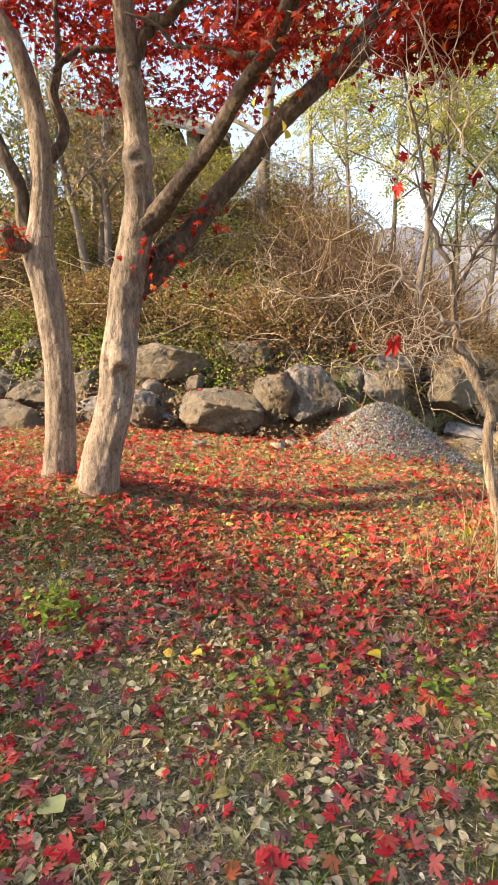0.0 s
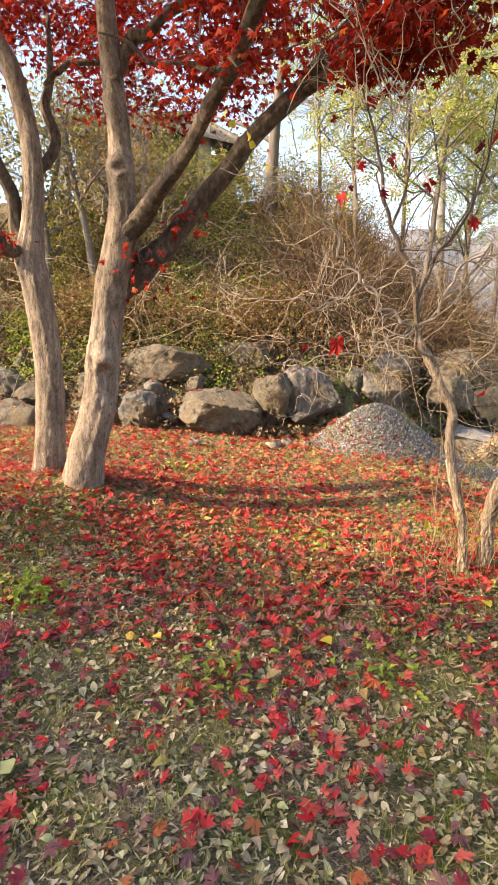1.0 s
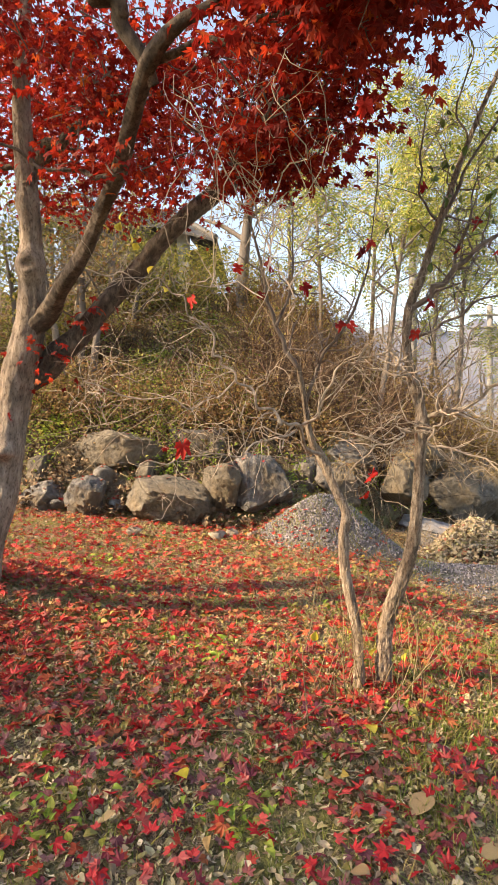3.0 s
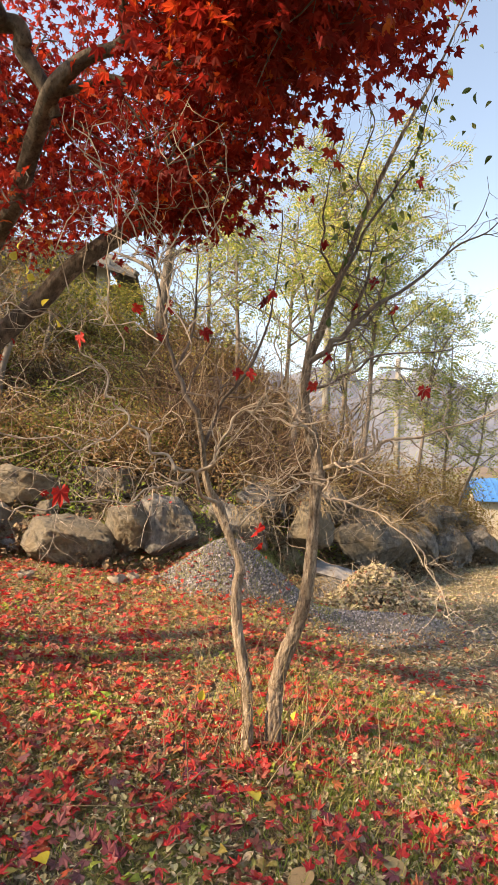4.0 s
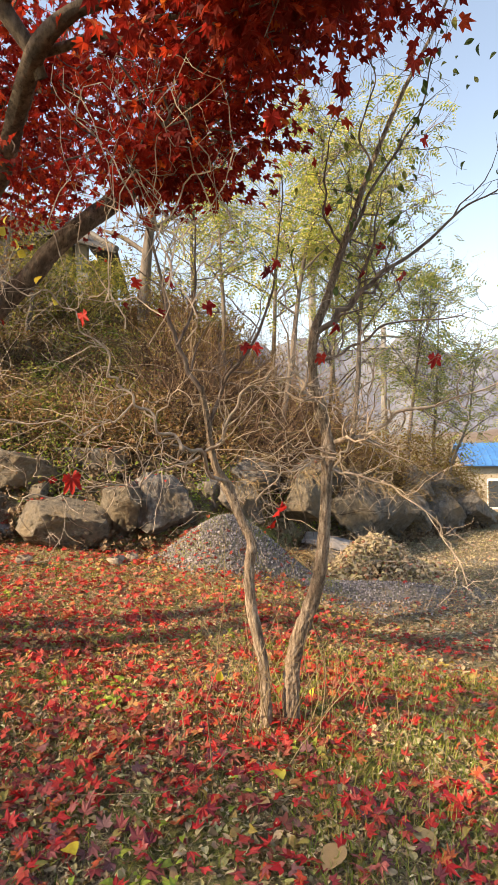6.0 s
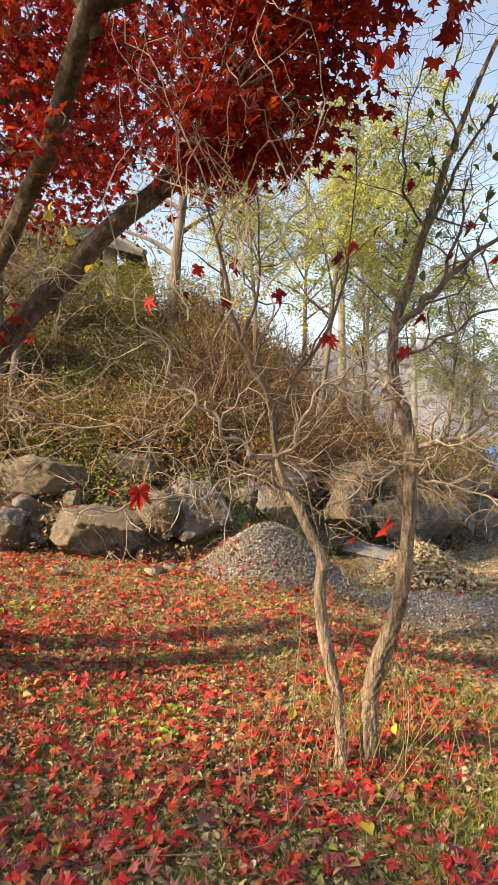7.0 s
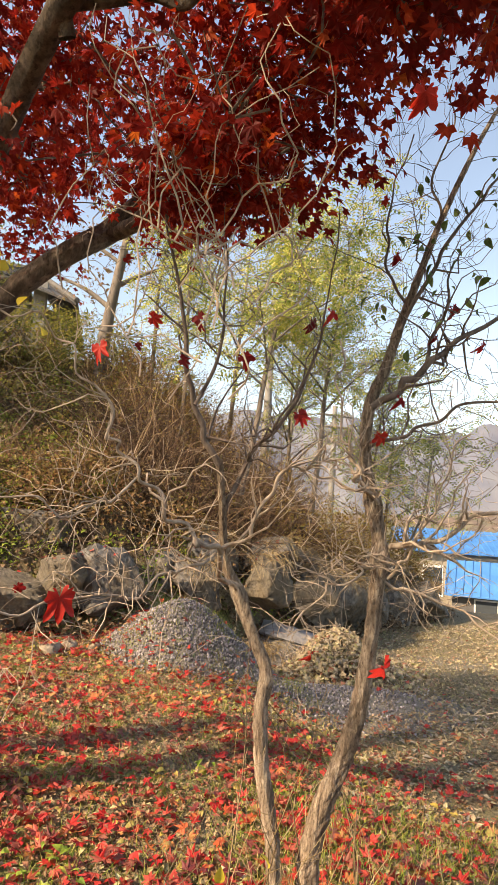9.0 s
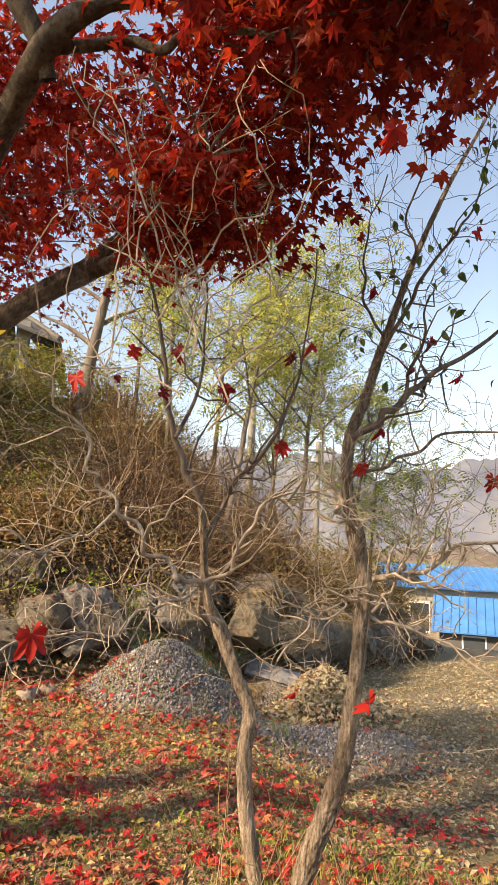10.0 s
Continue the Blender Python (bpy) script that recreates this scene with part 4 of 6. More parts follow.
slender_pale_limb_1 = [
    (1.13, 3.22, 1.33, 0.018), (1.00, 3.0, 1.45, 0.015), (0.90, 2.92, 1.52, 0.013), (0.80, 2.88, 1.59, 0.011), (0.70, 2.86, 1.71, 0.009),
    (0.62, 2.84, 1.77, 0.008), (0.60, 2.82, 1.86, 0.007), (0.49, 2.78, 2.01, 0.005), (0.33, 2.72, 2.10, 0.003), (0.1, 2.65, 2.12, 0.0015),
]
slender_pale_limb_2 = [
    (1.02, 3.02, 1.44, 0.012), (1.11, 2.93, 1.55, 0.010), (1.20, 2.9, 1.71, 0.009), (1.31, 2.88, 1.79, 0.007), (1.40, 2.88, 1.79, 0.004),
    (1.52, 2.9, 1.76, 0.002),
]
slender_pale_limb_3 = [
    (1.00, 3.0, 1.45, 0.010), (0.86, 2.85, 1.38, 0.008), (0.70, 2.72, 1.33, 0.006), (0.52, 2.6, 1.33, 0.004), (0.36, 2.5, 1.30, 0.002),
]
slender_pale_limb_4 = [
    (0.72, 2.87, 1.68, 0.008), (0.62, 2.8, 1.58, 0.006), (0.50, 2.75, 1.56, 0.004), (0.30, 2.7, 1.60, 0.002), (0.1, 2.6, 1.64, 0.001),
]
young_stem("slender bare young tree with fissured brown bark", (1.31, 3.13, 0.18),
    slender_trunk, [slender_dark_limb_1, slender_dark_limb_2, slender_dark_limb_3], [slender_pale_limb_1, slender_pale_limb_2, slender_pale_limb_3, slender_pale_limb_4], 31, 15, [((1.14, 3.2, 1.30), 0.04, 0.02), ((1.25, 3.15, 1.0), 0.04, 0.012)])
tall_trunk = [
    (1.44, 3.17, 0.10, 0.066), (1.44, 3.17, 0.28, 0.054), (1.447, 3.16, 0.45, 0.051), (1.475, 3.14, 0.60, 0.049), (1.532, 3.11, 0.77, 0.045),
    (1.565, 3.07, 0.93, 0.042), (1.572, 3.02, 1.13, 0.039), (1.575, 2.98, 1.35, 0.036), (1.58, 2.98, 1.51, 0.034), (1.55, 2.98, 1.65, 0.036), (1.515, 2.98, 1.81, 0.028),
    (1.52, 2.98, 2.00, 0.028), (1.58, 2.98, 2.16, 0.026), (1.63, 2.98, 2.32, 0.024), (1.70, 2.98, 2.52, 0.020), (1.80, 2.98, 2.80, 0.017),
    (1.96, 2.97, 3.17, 0.013), (2.12, 2.95, 3.49, 0.009), (2.28, 2.9, 3.89, 0.004),
]
tall_dark_limb_1 = [
    (1.52, 2.96, 2.00, 0.018), (1.60, 2.92, 2.08, 0.018), (1.68, 2.9, 2.14, 0.017), (1.82, 2.88, 2.27, 0.013), (2.12, 2.85, 2.50, 0.008),
    (2.4, 2.8, 2.72, 0.003),
]
tall_dark_limb_2 = [
    (1.62, 2.95, 2.30, 0.010), (1.72, 2.9, 2.55, 0.010), (1.84, 2.86, 2.75, 0.008), (1.95, 2.84, 2.95, 0.006), (2.06, 2.8, 3.3, 0.003),
]
tall_dark_limb_3 = [
    (1.66, 2.98, 2.42, 0.008), (1.58, 3.0, 2.58, 0.007), (1.60, 3.02, 2.85, 0.005), (1.68, 3.0, 3.15, 0.002),
]
tall_dark_limb_4 = [
    (1.80, 2.98, 2.80, 0.007), (1.74, 2.94, 2.95, 0.006), (1.78, 2.9, 3.15, 0.004), (1.77, 2.88, 3.3, 0.002),
]
tall_dark_limb_5 = [
    (1.52, 2.96, 1.86, 0.010), (1.66, 2.85, 1.93, 0.008), (1.85, 2.8, 2.02, 0.006), (2.1, 2.7, 2.04, 0.003),
]
tall_dark_limb_6 = [
    (1.70, 2.9, 2.15, 0.010), (1.76, 2.9, 2.36, 0.008), (1.82, 2.92, 2.6, 0.004),
]
tall_pale_limb_1 = [
    (1.58, 2.98, 1.50, 0.020), (1.68, 2.9, 1.52, 0.018), (1.80, 2.84, 1.60, 0.014), (2.00, 2.78, 1.68, 0.010), (2.2, 2.7, 1.74, 0.006),
    (2.45, 2.6, 1.8, 0.002),
]
tall_pale_limb_2 = [
    (1.55, 2.97, 1.66, 0.014), (1.46, 2.92, 1.74, 0.012), (1.42, 2.9, 1.85, 0.009), (1.36, 2.88, 2.0, 0.005), (1.35, 2.86, 2.2, 0.002),
]
tall_pale_limb_3 = [
    (1.58, 2.97, 1.40, 0.010), (1.70, 2.9, 1.36, 0.008), (1.88, 2.82, 1.28, 0.006), (2.02, 2.74, 1.10, 0.004), (2.1, 2.7, 0.9, 0.002),
]
tall_pale_limb_4 = [
    (1.57, 2.97, 1.45, 0.009), (1.46, 2.9, 1.42, 0.007), (1.34, 2.84, 1.36, 0.005), (1.22, 2.8, 1.26, 0.002),
]
tall_pale_limb_5 = [
    (1.60, 2.95, 1.40, 0.010), (1.64, 2.9, 1.50, 0.008), (1.72, 2.8, 1.72, 0.005), (1.78, 2.74, 1.9, 0.002),
]
young_stem("tall bare young tree with a crooked brown trunk", (1.44, 3.17, 0.17),
    tall_trunk, [tall_dark_limb_1, tall_dark_limb_2, tall_dark_limb_3, tall_dark_limb_4, tall_dark_limb_5, tall_dark_limb_6], [tall_pale_limb_1, tall_pale_limb_2, tall_pale_limb_3, tall_pale_limb_4, tall_pale_limb_5], 32, 15, [((1.58, 2.95, 1.46), 0.05, 0.02), ((1.55, 2.95, 1.66), 0.05, 0.012)])


def climbing_vine():
    """Dry vines hanging out of the crown and twining up the young stem."""
    g = np.random.default_rng(77)
    vine = thing("dry_vine", "tangle of pale dry vines climbing into the maple crown", "vine", at=(0.8, 2.6, 2.0))
    made = []
    for k in range(22):
        bag = Bag()
        x, y = g.normal(0.80, 0.10), g.normal(2.62, 0.08)
        P = [np.array((x, y, g.uniform(1.85, 2.35)))]
        d = np.array((g.normal(0, 0.2), g.normal(0, 0.1), 1.0))
        for _ in range(g.integers(9, 18)):
            d = d * 0.85 + g.normal(0, 0.50, 3) * (1, 0.7, 0.8) + np.array((0.5 * (0.82 - P[-1][0]), 0.5 * (2.58 - P[-1][1]), 0.24))
            d /= np.linalg.norm(d)
            P.append(P[-1] + g.uniform(0.04, 0.085) * d)
        P = np.array(P)
        R = np.linspace(g.uniform(0.0022, 0.0038), 0.0014, len(P))
        bag.add(*tube(P, R, 5, False))
        grow_twigs(bag, P, R, g, 4, 0.15, 1, 0.2, 0.0)
        made.append(part("strand", bag.mesh("vine_strand", M_PALETWIG), vine))
    keep_place(vine, made)


climbing_vine()


def stem_weeds():
    g = np.random.default_rng(78)
    bag = Bag()
    for _ in range(70):
        x, y = g.normal(1.40, 0.32), g.normal(3.15, 0.25)
        P, R = crooked((x, y, float(land(x, y)) - 0.01), (g.normal(0, 0.4), g.normal(0, 0.4), 1), g.uniform(0.12, 0.55), 0.0021, 0.0009, 5, 0.16, -0.01, g)
        P[:, 2] = np.maximum(P[:, 2], land(P[:, 0], P[:, 1]) + 0.004)
        bag.add(*tube(P, R, 3, False))
    for _ in range(17):
        x, y = g.normal(1.38, 0.17), g.normal(3.02, 0.13)
        P, R = crooked((x, y, float(land(x, y))), (g.normal(0, 0.32), g.normal(0, 0.2), 1), g.uniform(0.4, 1.1), 0.0028, 0.001, 9, 0.24, 0.01, g)
        bag.add(*tube(P, R, 4, False))
        grow_twigs(bag, P, R, g, 4, 0.14, 1)
    tagged(new("dry_weeds", bag.mesh("dry_weeds", M_STRAW)), "thin dry weed stalks round the young stems", "weeds", kind="stuff")


stem_weeds()

# maple leaves caught in the bare twigs: place, size, turn
CAUGHT_LOW = [
    ((0.56, 2.30, 1.36), 0.10, 0.4), ((1.22, 2.20, 1.27), 0.085, 2.0), ((1.17, 2.70, 1.88), 0.075, 1.0), ((0.58, 2.37, 1.91), 0.07, 2.6),
    ((1.32, 3.07, 2.32), 0.085, 0.2), ((1.16, 1.99, 2.40), 0.085, 3.6), ((0.725, 2.9, 2.19), 0.075, 1.7), ((0.865, 2.9, 2.21), 0.085, 0.7),
    ((1.035, 2.9, 2.095), 0.085, 2.2), ((0.83, 2.9, 2.065), 0.06, 5.0), ((1.57, 2.9, 2.55), 0.07, 4.0), ((1.81, 2.9, 2.385), 0.085, 1.0),
]
CAUGHT_HIGH = [
    ((1.53, 2.9, 1.88), 0.08, 0.0), ((2.03, 2.9, 2.90), 0.07, 2.5), ((1.60, 2.9, 2.02), 0.07, 3.0), ((1.245, 2.9, 1.92), 0.075, 0.8),
    ((0.77, 2.9, 2.46), 0.07, 4.4), ((2.06, 2.9, 1.88), 0.10, 3.2), ((1.31, 2.9, 1.145), 0.075, 5.5), ((1.72, 2.88, 2.26), 0.07, 1.1),
    ((1.90, 2.86, 2.25), 0.075, 2.0), ((0.45, 2.55, 1.36), 0.05, 4.0), ((0.68, 2.9, 2.09), 0.05, 3.3), ((1.33, 2.9, 2.30), 0.075, 0.3),
]
CAUGHT = CAUGHT_LOW + CAUGHT_HIGH
M_CAUGHT = leaf_material("sunlit maple leaf", [(0.0, (0.13, 0.012, 0.014)), (0.5, (0.34, 0.016, 0.017)), (1.0, (0.54, 0.036, 0.024))], "object", 0.5)


def drooping_leaf(seed):
    """A withered maple leaf half folded along its rib."""
    V, F = maple_leaf(True, 0.7, seed)
    x = V[:, 0].copy()
    r = np.hypot(V[:, 0], V[:, 1] + 0.15)
    V[(r > 0.01) & (r < 0.30), :2] *= 1.3
    x = V[:, 0].copy()
    V[:, 0] = x * 0.8
    V[:, 2] += 0.5 * np.abs(x) - 0.2 * x
    return V, F


caught_mesh = [mesh_of("caught_leaf", *drooping_leaf(40 + s), M_CAUGHT, True) for s in range(3)]
for i, (p, s, a) in enumerate(CAUGHT):
    ob = new("caught_leaf", caught_mesh[i % 3])
    ob.matrix_basis = pose(*p, 85 + 25 * math.sin(a * 3), 150 + 40 * math.cos(a * 2), 45 * math.sin(a * 7)) @ Matrix.Scale(s, 4)
    tagged(ob, "red maple leaf caught in bare twigs", "leaf", "caught leaves")


vine_leaf = mesh_of("vine_leaf", *plain_leaf(0.42, 0.12, 0.7, 8), M_YELLOW, True)
for x, y, z, a in ((0.22, 3.02, 2.34, 0.5), (0.20, 3.0, 2.37, 2.0), (0.13, 3.05, 2.45, 3.6), (0.02, 3.2, 2.50, 1.2), (0.30, 3.0, 2.22, 4.6), (0.08, 3.3, 2.60, 5.2), (0.38, 2.9, 2.10, 0.9), (1.22, 2.96, 0.52, 1.5), (1.08, 2.98, 0.48, 0.2), (1.36, 3.0, 0.40, 3.9), (1.52, 3.05, 0.36, 5.0)):
    ob = new("vine_leaf", vine_leaf)
    ob.matrix_basis = pose(x, y, z, 70 + 20 * math.sin(a * 4), 25 * math.cos(a), a * 57) @ Matrix.Scale(0.046, 4)
    tagged(ob, "yellow-green vine leaf hanging under the maple limbs" if z > 1 else "yellow leaf standing on a seedling by the young stems", "leaf", "vine leaves")


def small_green_leaves():
    """The last small leaves on the tall young tree."""
    g = np.random.default_rng(90)
    V, F = plain_leaf(0.24, 0.15, 0.4)
    k = 110
    u = g.uniform(0, 1, k)
    pos = np.stack([1.62 + 0.75 * u + g.normal(0, 0.16, k), 2.9 + g.normal(0, 0.12, k), 2.25 + 1.55 * u + g.normal(0, 0.16, k)], -1)
    W, G = scattered(V, F, pos, turns(g.uniform(0, 6.3, k), g.normal(0, 0.5, k), g.normal(-1.2, 0.5, k)), g.uniform(0.03, 0.06, k))
    ob = new("twig_leaves", mesh_of("twig_leaves", W, G, M_GREEN))
    tagged(ob, "few small green leaves left on the bare tree", "leaves", kind="stuff")


small_green_leaves()


# ---- brush on the bank ----
def bank_spots(n, gen, s0, s1, x0=-5.5, x1=8.5):
    x = gen.uniform(x0, x1, n)
    y = foot_line(x) + s0 + (s1 - s0) * gen.uniform(0, 1, n) ** 1.2
    return x, y


def bank_brush():
    g = np.random.default_rng(55)
    bag = Bag()
    x, y = bank_spots(3800, g, 0.6, 7.0)
    z = land(x, y)
    for i in range(len(x)):
        clump = noise.noise(Vector((x[i] * 1.1, y[i] * 1.1, 4.0)))
        tall = 1.2 if clump > 0.05 else 0.75 if clump > -0.15 else 0.3
        L = g.uniform(0.4, 1.25) * tall
        P, R = crooked((x[i], y[i], z[i] - 0.02), (g.normal(0, 0.5), g.normal(-0.25, 0.5), g.uniform(0.4, 1.2)), L, 0.0065, 0.002, 4, 0.45, -0.06, g)
        P[:, 2] = np.maximum(P[:, 2], land(P[:, 0], P[:, 1]) + 0.01)
        bag.add(*tube(P, R, 3, False))
    tagged(new("dry_brush", bag.mesh("dry_brush", M_DRYSTEM)), "dense tangle of brown dry stems covering the bank", "brush", kind="stuff")
    bag = Bag()
    for _ in range(380):
        x, y = bank_spots(1, g, 0.5, 5.5)
        P, R = crooked((x[0], y[0], float(land(x[0], y[0])) + g.uniform(0.2, 0.8)), (g.normal(0, 1), g.normal(-0.3, 0.4), g.normal(0, 0.3)), g.uniform(0.8, 2.2), 0.007, 0.003, 9, 0.22, -0.06, g)
        P[:, 2] = np.maximum(P[:, 2], land(P[:, 0], P[:, 1]) + 0.02)
        S = spline(P, 2)
        bag.add(*tube(S, np.linspace(0.005, 0.0015, len(S)), 4, False))
    tagged(new("trailing_vines", bag.mesh("trailing_vines", M_PALETWIG)), "long bare vines trailing down the bank", "vines", kind="stuff")


bank_brush()


def thicket():
    """Tall arching brown stems above the boulders."""
    g = np.random.default_rng(58)
    bag = Bag()
    n = 3600
    x = np.concatenate([g.normal(2.0, 1.5, n // 2), g.uniform(-4.5, 5.5, n - n // 2)])
    y = foot_line(x) + 1.25 + 2.6 * g.uniform(0, 1, n) ** 1.2
    z = land(x, y)
    for i in range(n):
        clump = noise.noise(Vector((x[i] * 1.25, y[i] * 1.25, 2.0)))
        if clump < -0.10:
            continue
        L = g.uniform(0.5, 1.5) * (1.55 if 0.4 < x[i] < 4.4 else 0.7) * (0.7 + 1.1 * max(0.0, clump + 0.1))
        P, R = crooked((x[i], y[i], z[i] - 0.02), (g.normal(0, 0.8), g.normal(-0.3, 0.6), 0.9), L, 0.007, 0.0022, 5, 0.45, -0.08, g)
        P[:, 2] = np.maximum(P[:, 2], land(P[:, 0], P[:, 1]) + 0.01)
        bag.add(*tube(P, R, 3, False))
        if i % 2 == 0:
            grow_twigs(bag, P, R, g, 3, 0.32, 1, 0.3, -0.02, 1.0, 3)
    tagged(new("thicket", bag.mesh("thicket", M_THICKET)), "tall thicket of reddish-brown bare stems above the boulders", "thicket", kind="stuff")


thicket()


def shoulder_scrub():
    """Upright bare shrubs on the shoulder where the hill falls towards the yard."""
    g = np.random.default_rng(59)
    bag = Bag()
    for k in range(180):
        x = g.uniform(0.3, 6.6) if k < 120 else g.uniform(0.4, 5.0)
        y = float(foot_line(x)) + g.uniform(*((1.6, 5.6) if k < 120 else (4.4, 7.0))) * (1 - 0.45 * float(fold(3.6, 5.5, x)))
        z = float(land(x, y))
        high = g.uniform(*((0.8, 1.6) if k < 120 else (1.2, 2.2))) * (1 - 0.35 * float(fold(4.0, 6.0, x)))
        for _ in range(9):
            P, R = crooked((x + g.normal(0, 0.09), y + g.normal(0, 0.09), z - 0.03), (g.normal(0, 0.34), g.normal(0, 0.34), 1.0), high * g.uniform(0.6, 1.25), 0.0075, 0.002, 6, 0.28, 0.02, g)
            bag.add(*tube(P, R, 3, False))
            grow_twigs(bag, P, R, g, 2, 0.30 * high, 1, 0.3, 0.02, 1.0, 3)
            SCRUB_TIPS.extend(P[2:])
    tagged(new("shoulder_scrub", bag.mesh("shoulder_scrub", M_THICKET)), "upright brown bare shrubs on the shoulder of the hill", "scrub", kind="stuff")
    tips = np.array(SCRUB_TIPS)
    n = 13000
    tips = tips[g.integers(0, len(tips), n)] + g.normal(0, 0.07, (n, 3))
    W, G = scattered(*plain_leaf(0.28, 0.2, 0.3, 2), tips, turns(g.uniform(0, 6.3, n), g.normal(0, 0.6, n), g.normal(0, 0.6, n)), g.uniform(0.035, 0.08, n))
    tagged(new("scrub_leaves", mesh_of("scrub_leaves", W, G, M_GOLD)), "last yellow-olive leaves on the bare shrubs", "shrub leaves", kind="stuff")


SCRUB_TIPS = []
shoulder_scrub()


def leaf_mass(name, label, mat, n, spots, rise, gen, size, template, category="shrub leaves", wide=0.12, low=0.0):
    x, y = spots
    keep = gen.choice(len(x), n)
    px, py = x[keep] + gen.normal(0, wide, n), y[keep] + gen.normal(0, wide, n)
    pos = np.stack([px, py, land(px, py) + low + rise * gen.uniform(0, 1, n) ** 1.3 + 0.01], -1)
    W, G = scattered(*template, pos, turns(gen.uniform(0, 6.3, n), gen.normal(0, 0.6, n), gen.normal(0, 0.6, n)), gen.uniform(*size, n))
    tagged(new(name, mesh_of(name, W, G, mat)), label, category, kind="stuff")


g4 = np.random.default_rng(66)
SMALL = plain_leaf(0.28, 0.2, 0.3, 2)
leaf_mass("bank_leaves", "yellow-brown leaves hanging in the bank's brush", M_SHRUB, 15000, bank_spots(230, g4, 0.8, 7.5), 0.55, g4, (0.04, 0.085), SMALL, wide=0.17)
leaf_mass("bank_litter", "dry leaf litter lying on the bank", M_BANKLITTER, 30000, bank_spots(1500, g4, -0.25, 7.0), 0.16, g4, (0.045, 0.10), plain_leaf(0.36, 0.25, 0.3, 2), "litter", 0.10)
leaf_mass("overhanging_leaves", "brown shrub leaves overhanging the boulders", M_SHRUB, 9000, bank_spots(90, g4, 0.8, 1.6, -4.5, 4.0), 0.40, g4, (0.04, 0.085), SMALL, "shrub", 0.2, 0.26)
leaf_mass("bank_ivy", "brown and olive creeping leaves in patches on the bank", M_SHRUB, 11000, bank_spots(85, g4, 1.2, 6.0, -5.0, 3.0), 0.22, g4, (0.05, 0.10), plain_leaf(0.42, 0.2, 0.3, 2), "creeper", 0.28)
gx, gy = bank_spots(60, g4, 0.45, 1.7, -4.5, 3.6)
leaf_mass("bank_greenery", "low green weeds above the boulders", M_FRESH, 8000, (gx, gy), 0.28, g4, (0.03, 0.07), SMALL, "weeds")
gx, gy = bank_spots(46, g4, 1.4, 5.5, -4.5, 3.5)
leaf_mass("bank_bushes", "scattered yellow-green bushes on the bank", M_BUSH, 7500, (gx, gy), 0.6, g4, (0.04, 0.085), SMALL, "bush", 0.2)
leaf_mass("hill_grass", "golden dry grass tufts over the hill", M_STRAW, 10000, bank_spots(700, g4, 2.2, 8.5, -5.5, 3.5), 0.30, g4, (0.08, 0.2), plain_leaf(0.05, 0.2, 0.4, 2), "dry grass", 0.10)
gx, gy = bank_spots(46, g4, 0.7, 2.0, 3.4, 8.2)
leaf_mass("golden_shrubs", "golden-brown shrubs above the boulders by the yard", M_GOLD, 9500, (gx, gy), 1.45, g4, (0.035, 0.075), SMALL, "shrub", 0.22)
gx, gy = g4.uniform(6.3, 7.9, 26), g4.uniform(12.7, 13.6, 26)
leaf_mass("yard_bush", "olive bush behind the last boulders of the yard", M_GOLD, 3200, (gx, gy), 1.15, g4, (0.035, 0.075), SMALL, "bush", 0.14)


def drooping_grass():
    """Dry grass hanging over the boulders by the yard."""
    tops = np.array([p for p in ROCK_TOPS if p[0] > 1.6])
    bag = Bag()
    for p in tops:
        for _ in range(16):
            a = p + g4.normal(0, 0.10, 3) * (1, 1, 0.3)
            P, R = crooked(a, (g4.normal(0, 0.5), g4.normal(-0.8, 0.4), g4.uniform(0.0, 0.9)), g4.uniform(0.15, 0.5), 0.004, 0.0012, 5, 0.18, -0.32, g4)
            bag.add(*tube(P, R, 3, False))
    tagged(new("drooping_grass", bag.mesh("drooping_grass", M_STRAW)), "dry grass drooping over the boulders by the yard", "dry grass", kind="stuff")


drooping_grass()
gx, gy = bank_spots(40, g4, 5.6, 8.0, -2.5, 5.5)
leaf_mass("crest_bushes", "yellow-green bushes along the crest of the bank", M_SHRUB, 9000, (gx, gy), 0.8, g4, (0.05, 0.10), SMALL, "bush")

BLADE = plain_leaf(0.09, 0.15, 0.4, 2)
gx, gy = g4.uniform(-3.4, 2.4, 70), g4.uniform(13.2, 15.4, 70)
leaf_mass("house_bushes", "tall yellow-green bushes in front of the house", M_BUSH, 11000, (gx, gy), 1.35, g4, (0.10, 0.2), BLADE, "bush", 0.2)
gx, gy = bank_spots(60, g4, 1.2, 5.4, -4.6, 0.8)
leaf_mass("hill_greens", "patches of green and yellow weeds on the hill", M_FRESH, 9000, (gx, gy), 0.16, g4, (0.05, 0.10), SMALL, "weeds", 0.24)


# ---- trees behind ----
def frond(pairs=7):
    """A pinnate leaf 1 long."""
    V, F = [(-0.006, 0, 0), (0.006, 0, 0), (0, 1, -0.1)], [(0, 1, 2)]
    for i in range(pairs):
        u = 0.18 + 0.78 * i / (pairs - 1)
        for s in (-1, 1):
            k = len(V)
            w = 0.30 * (1 - 0.35 * u)
            V += [(0, u, -0.1 * u), (s * w * 0.5, u + 0.085, -0.1 * u), (s * w, u + 0.06, -0.1 * u - 0.06), (s * w * 0.5, u - 0.035, -0.1 * u)]
            F += [(k, k + 1, k + 2), (k, k + 2, k + 3)]
    return np.array(V), np.array(F)


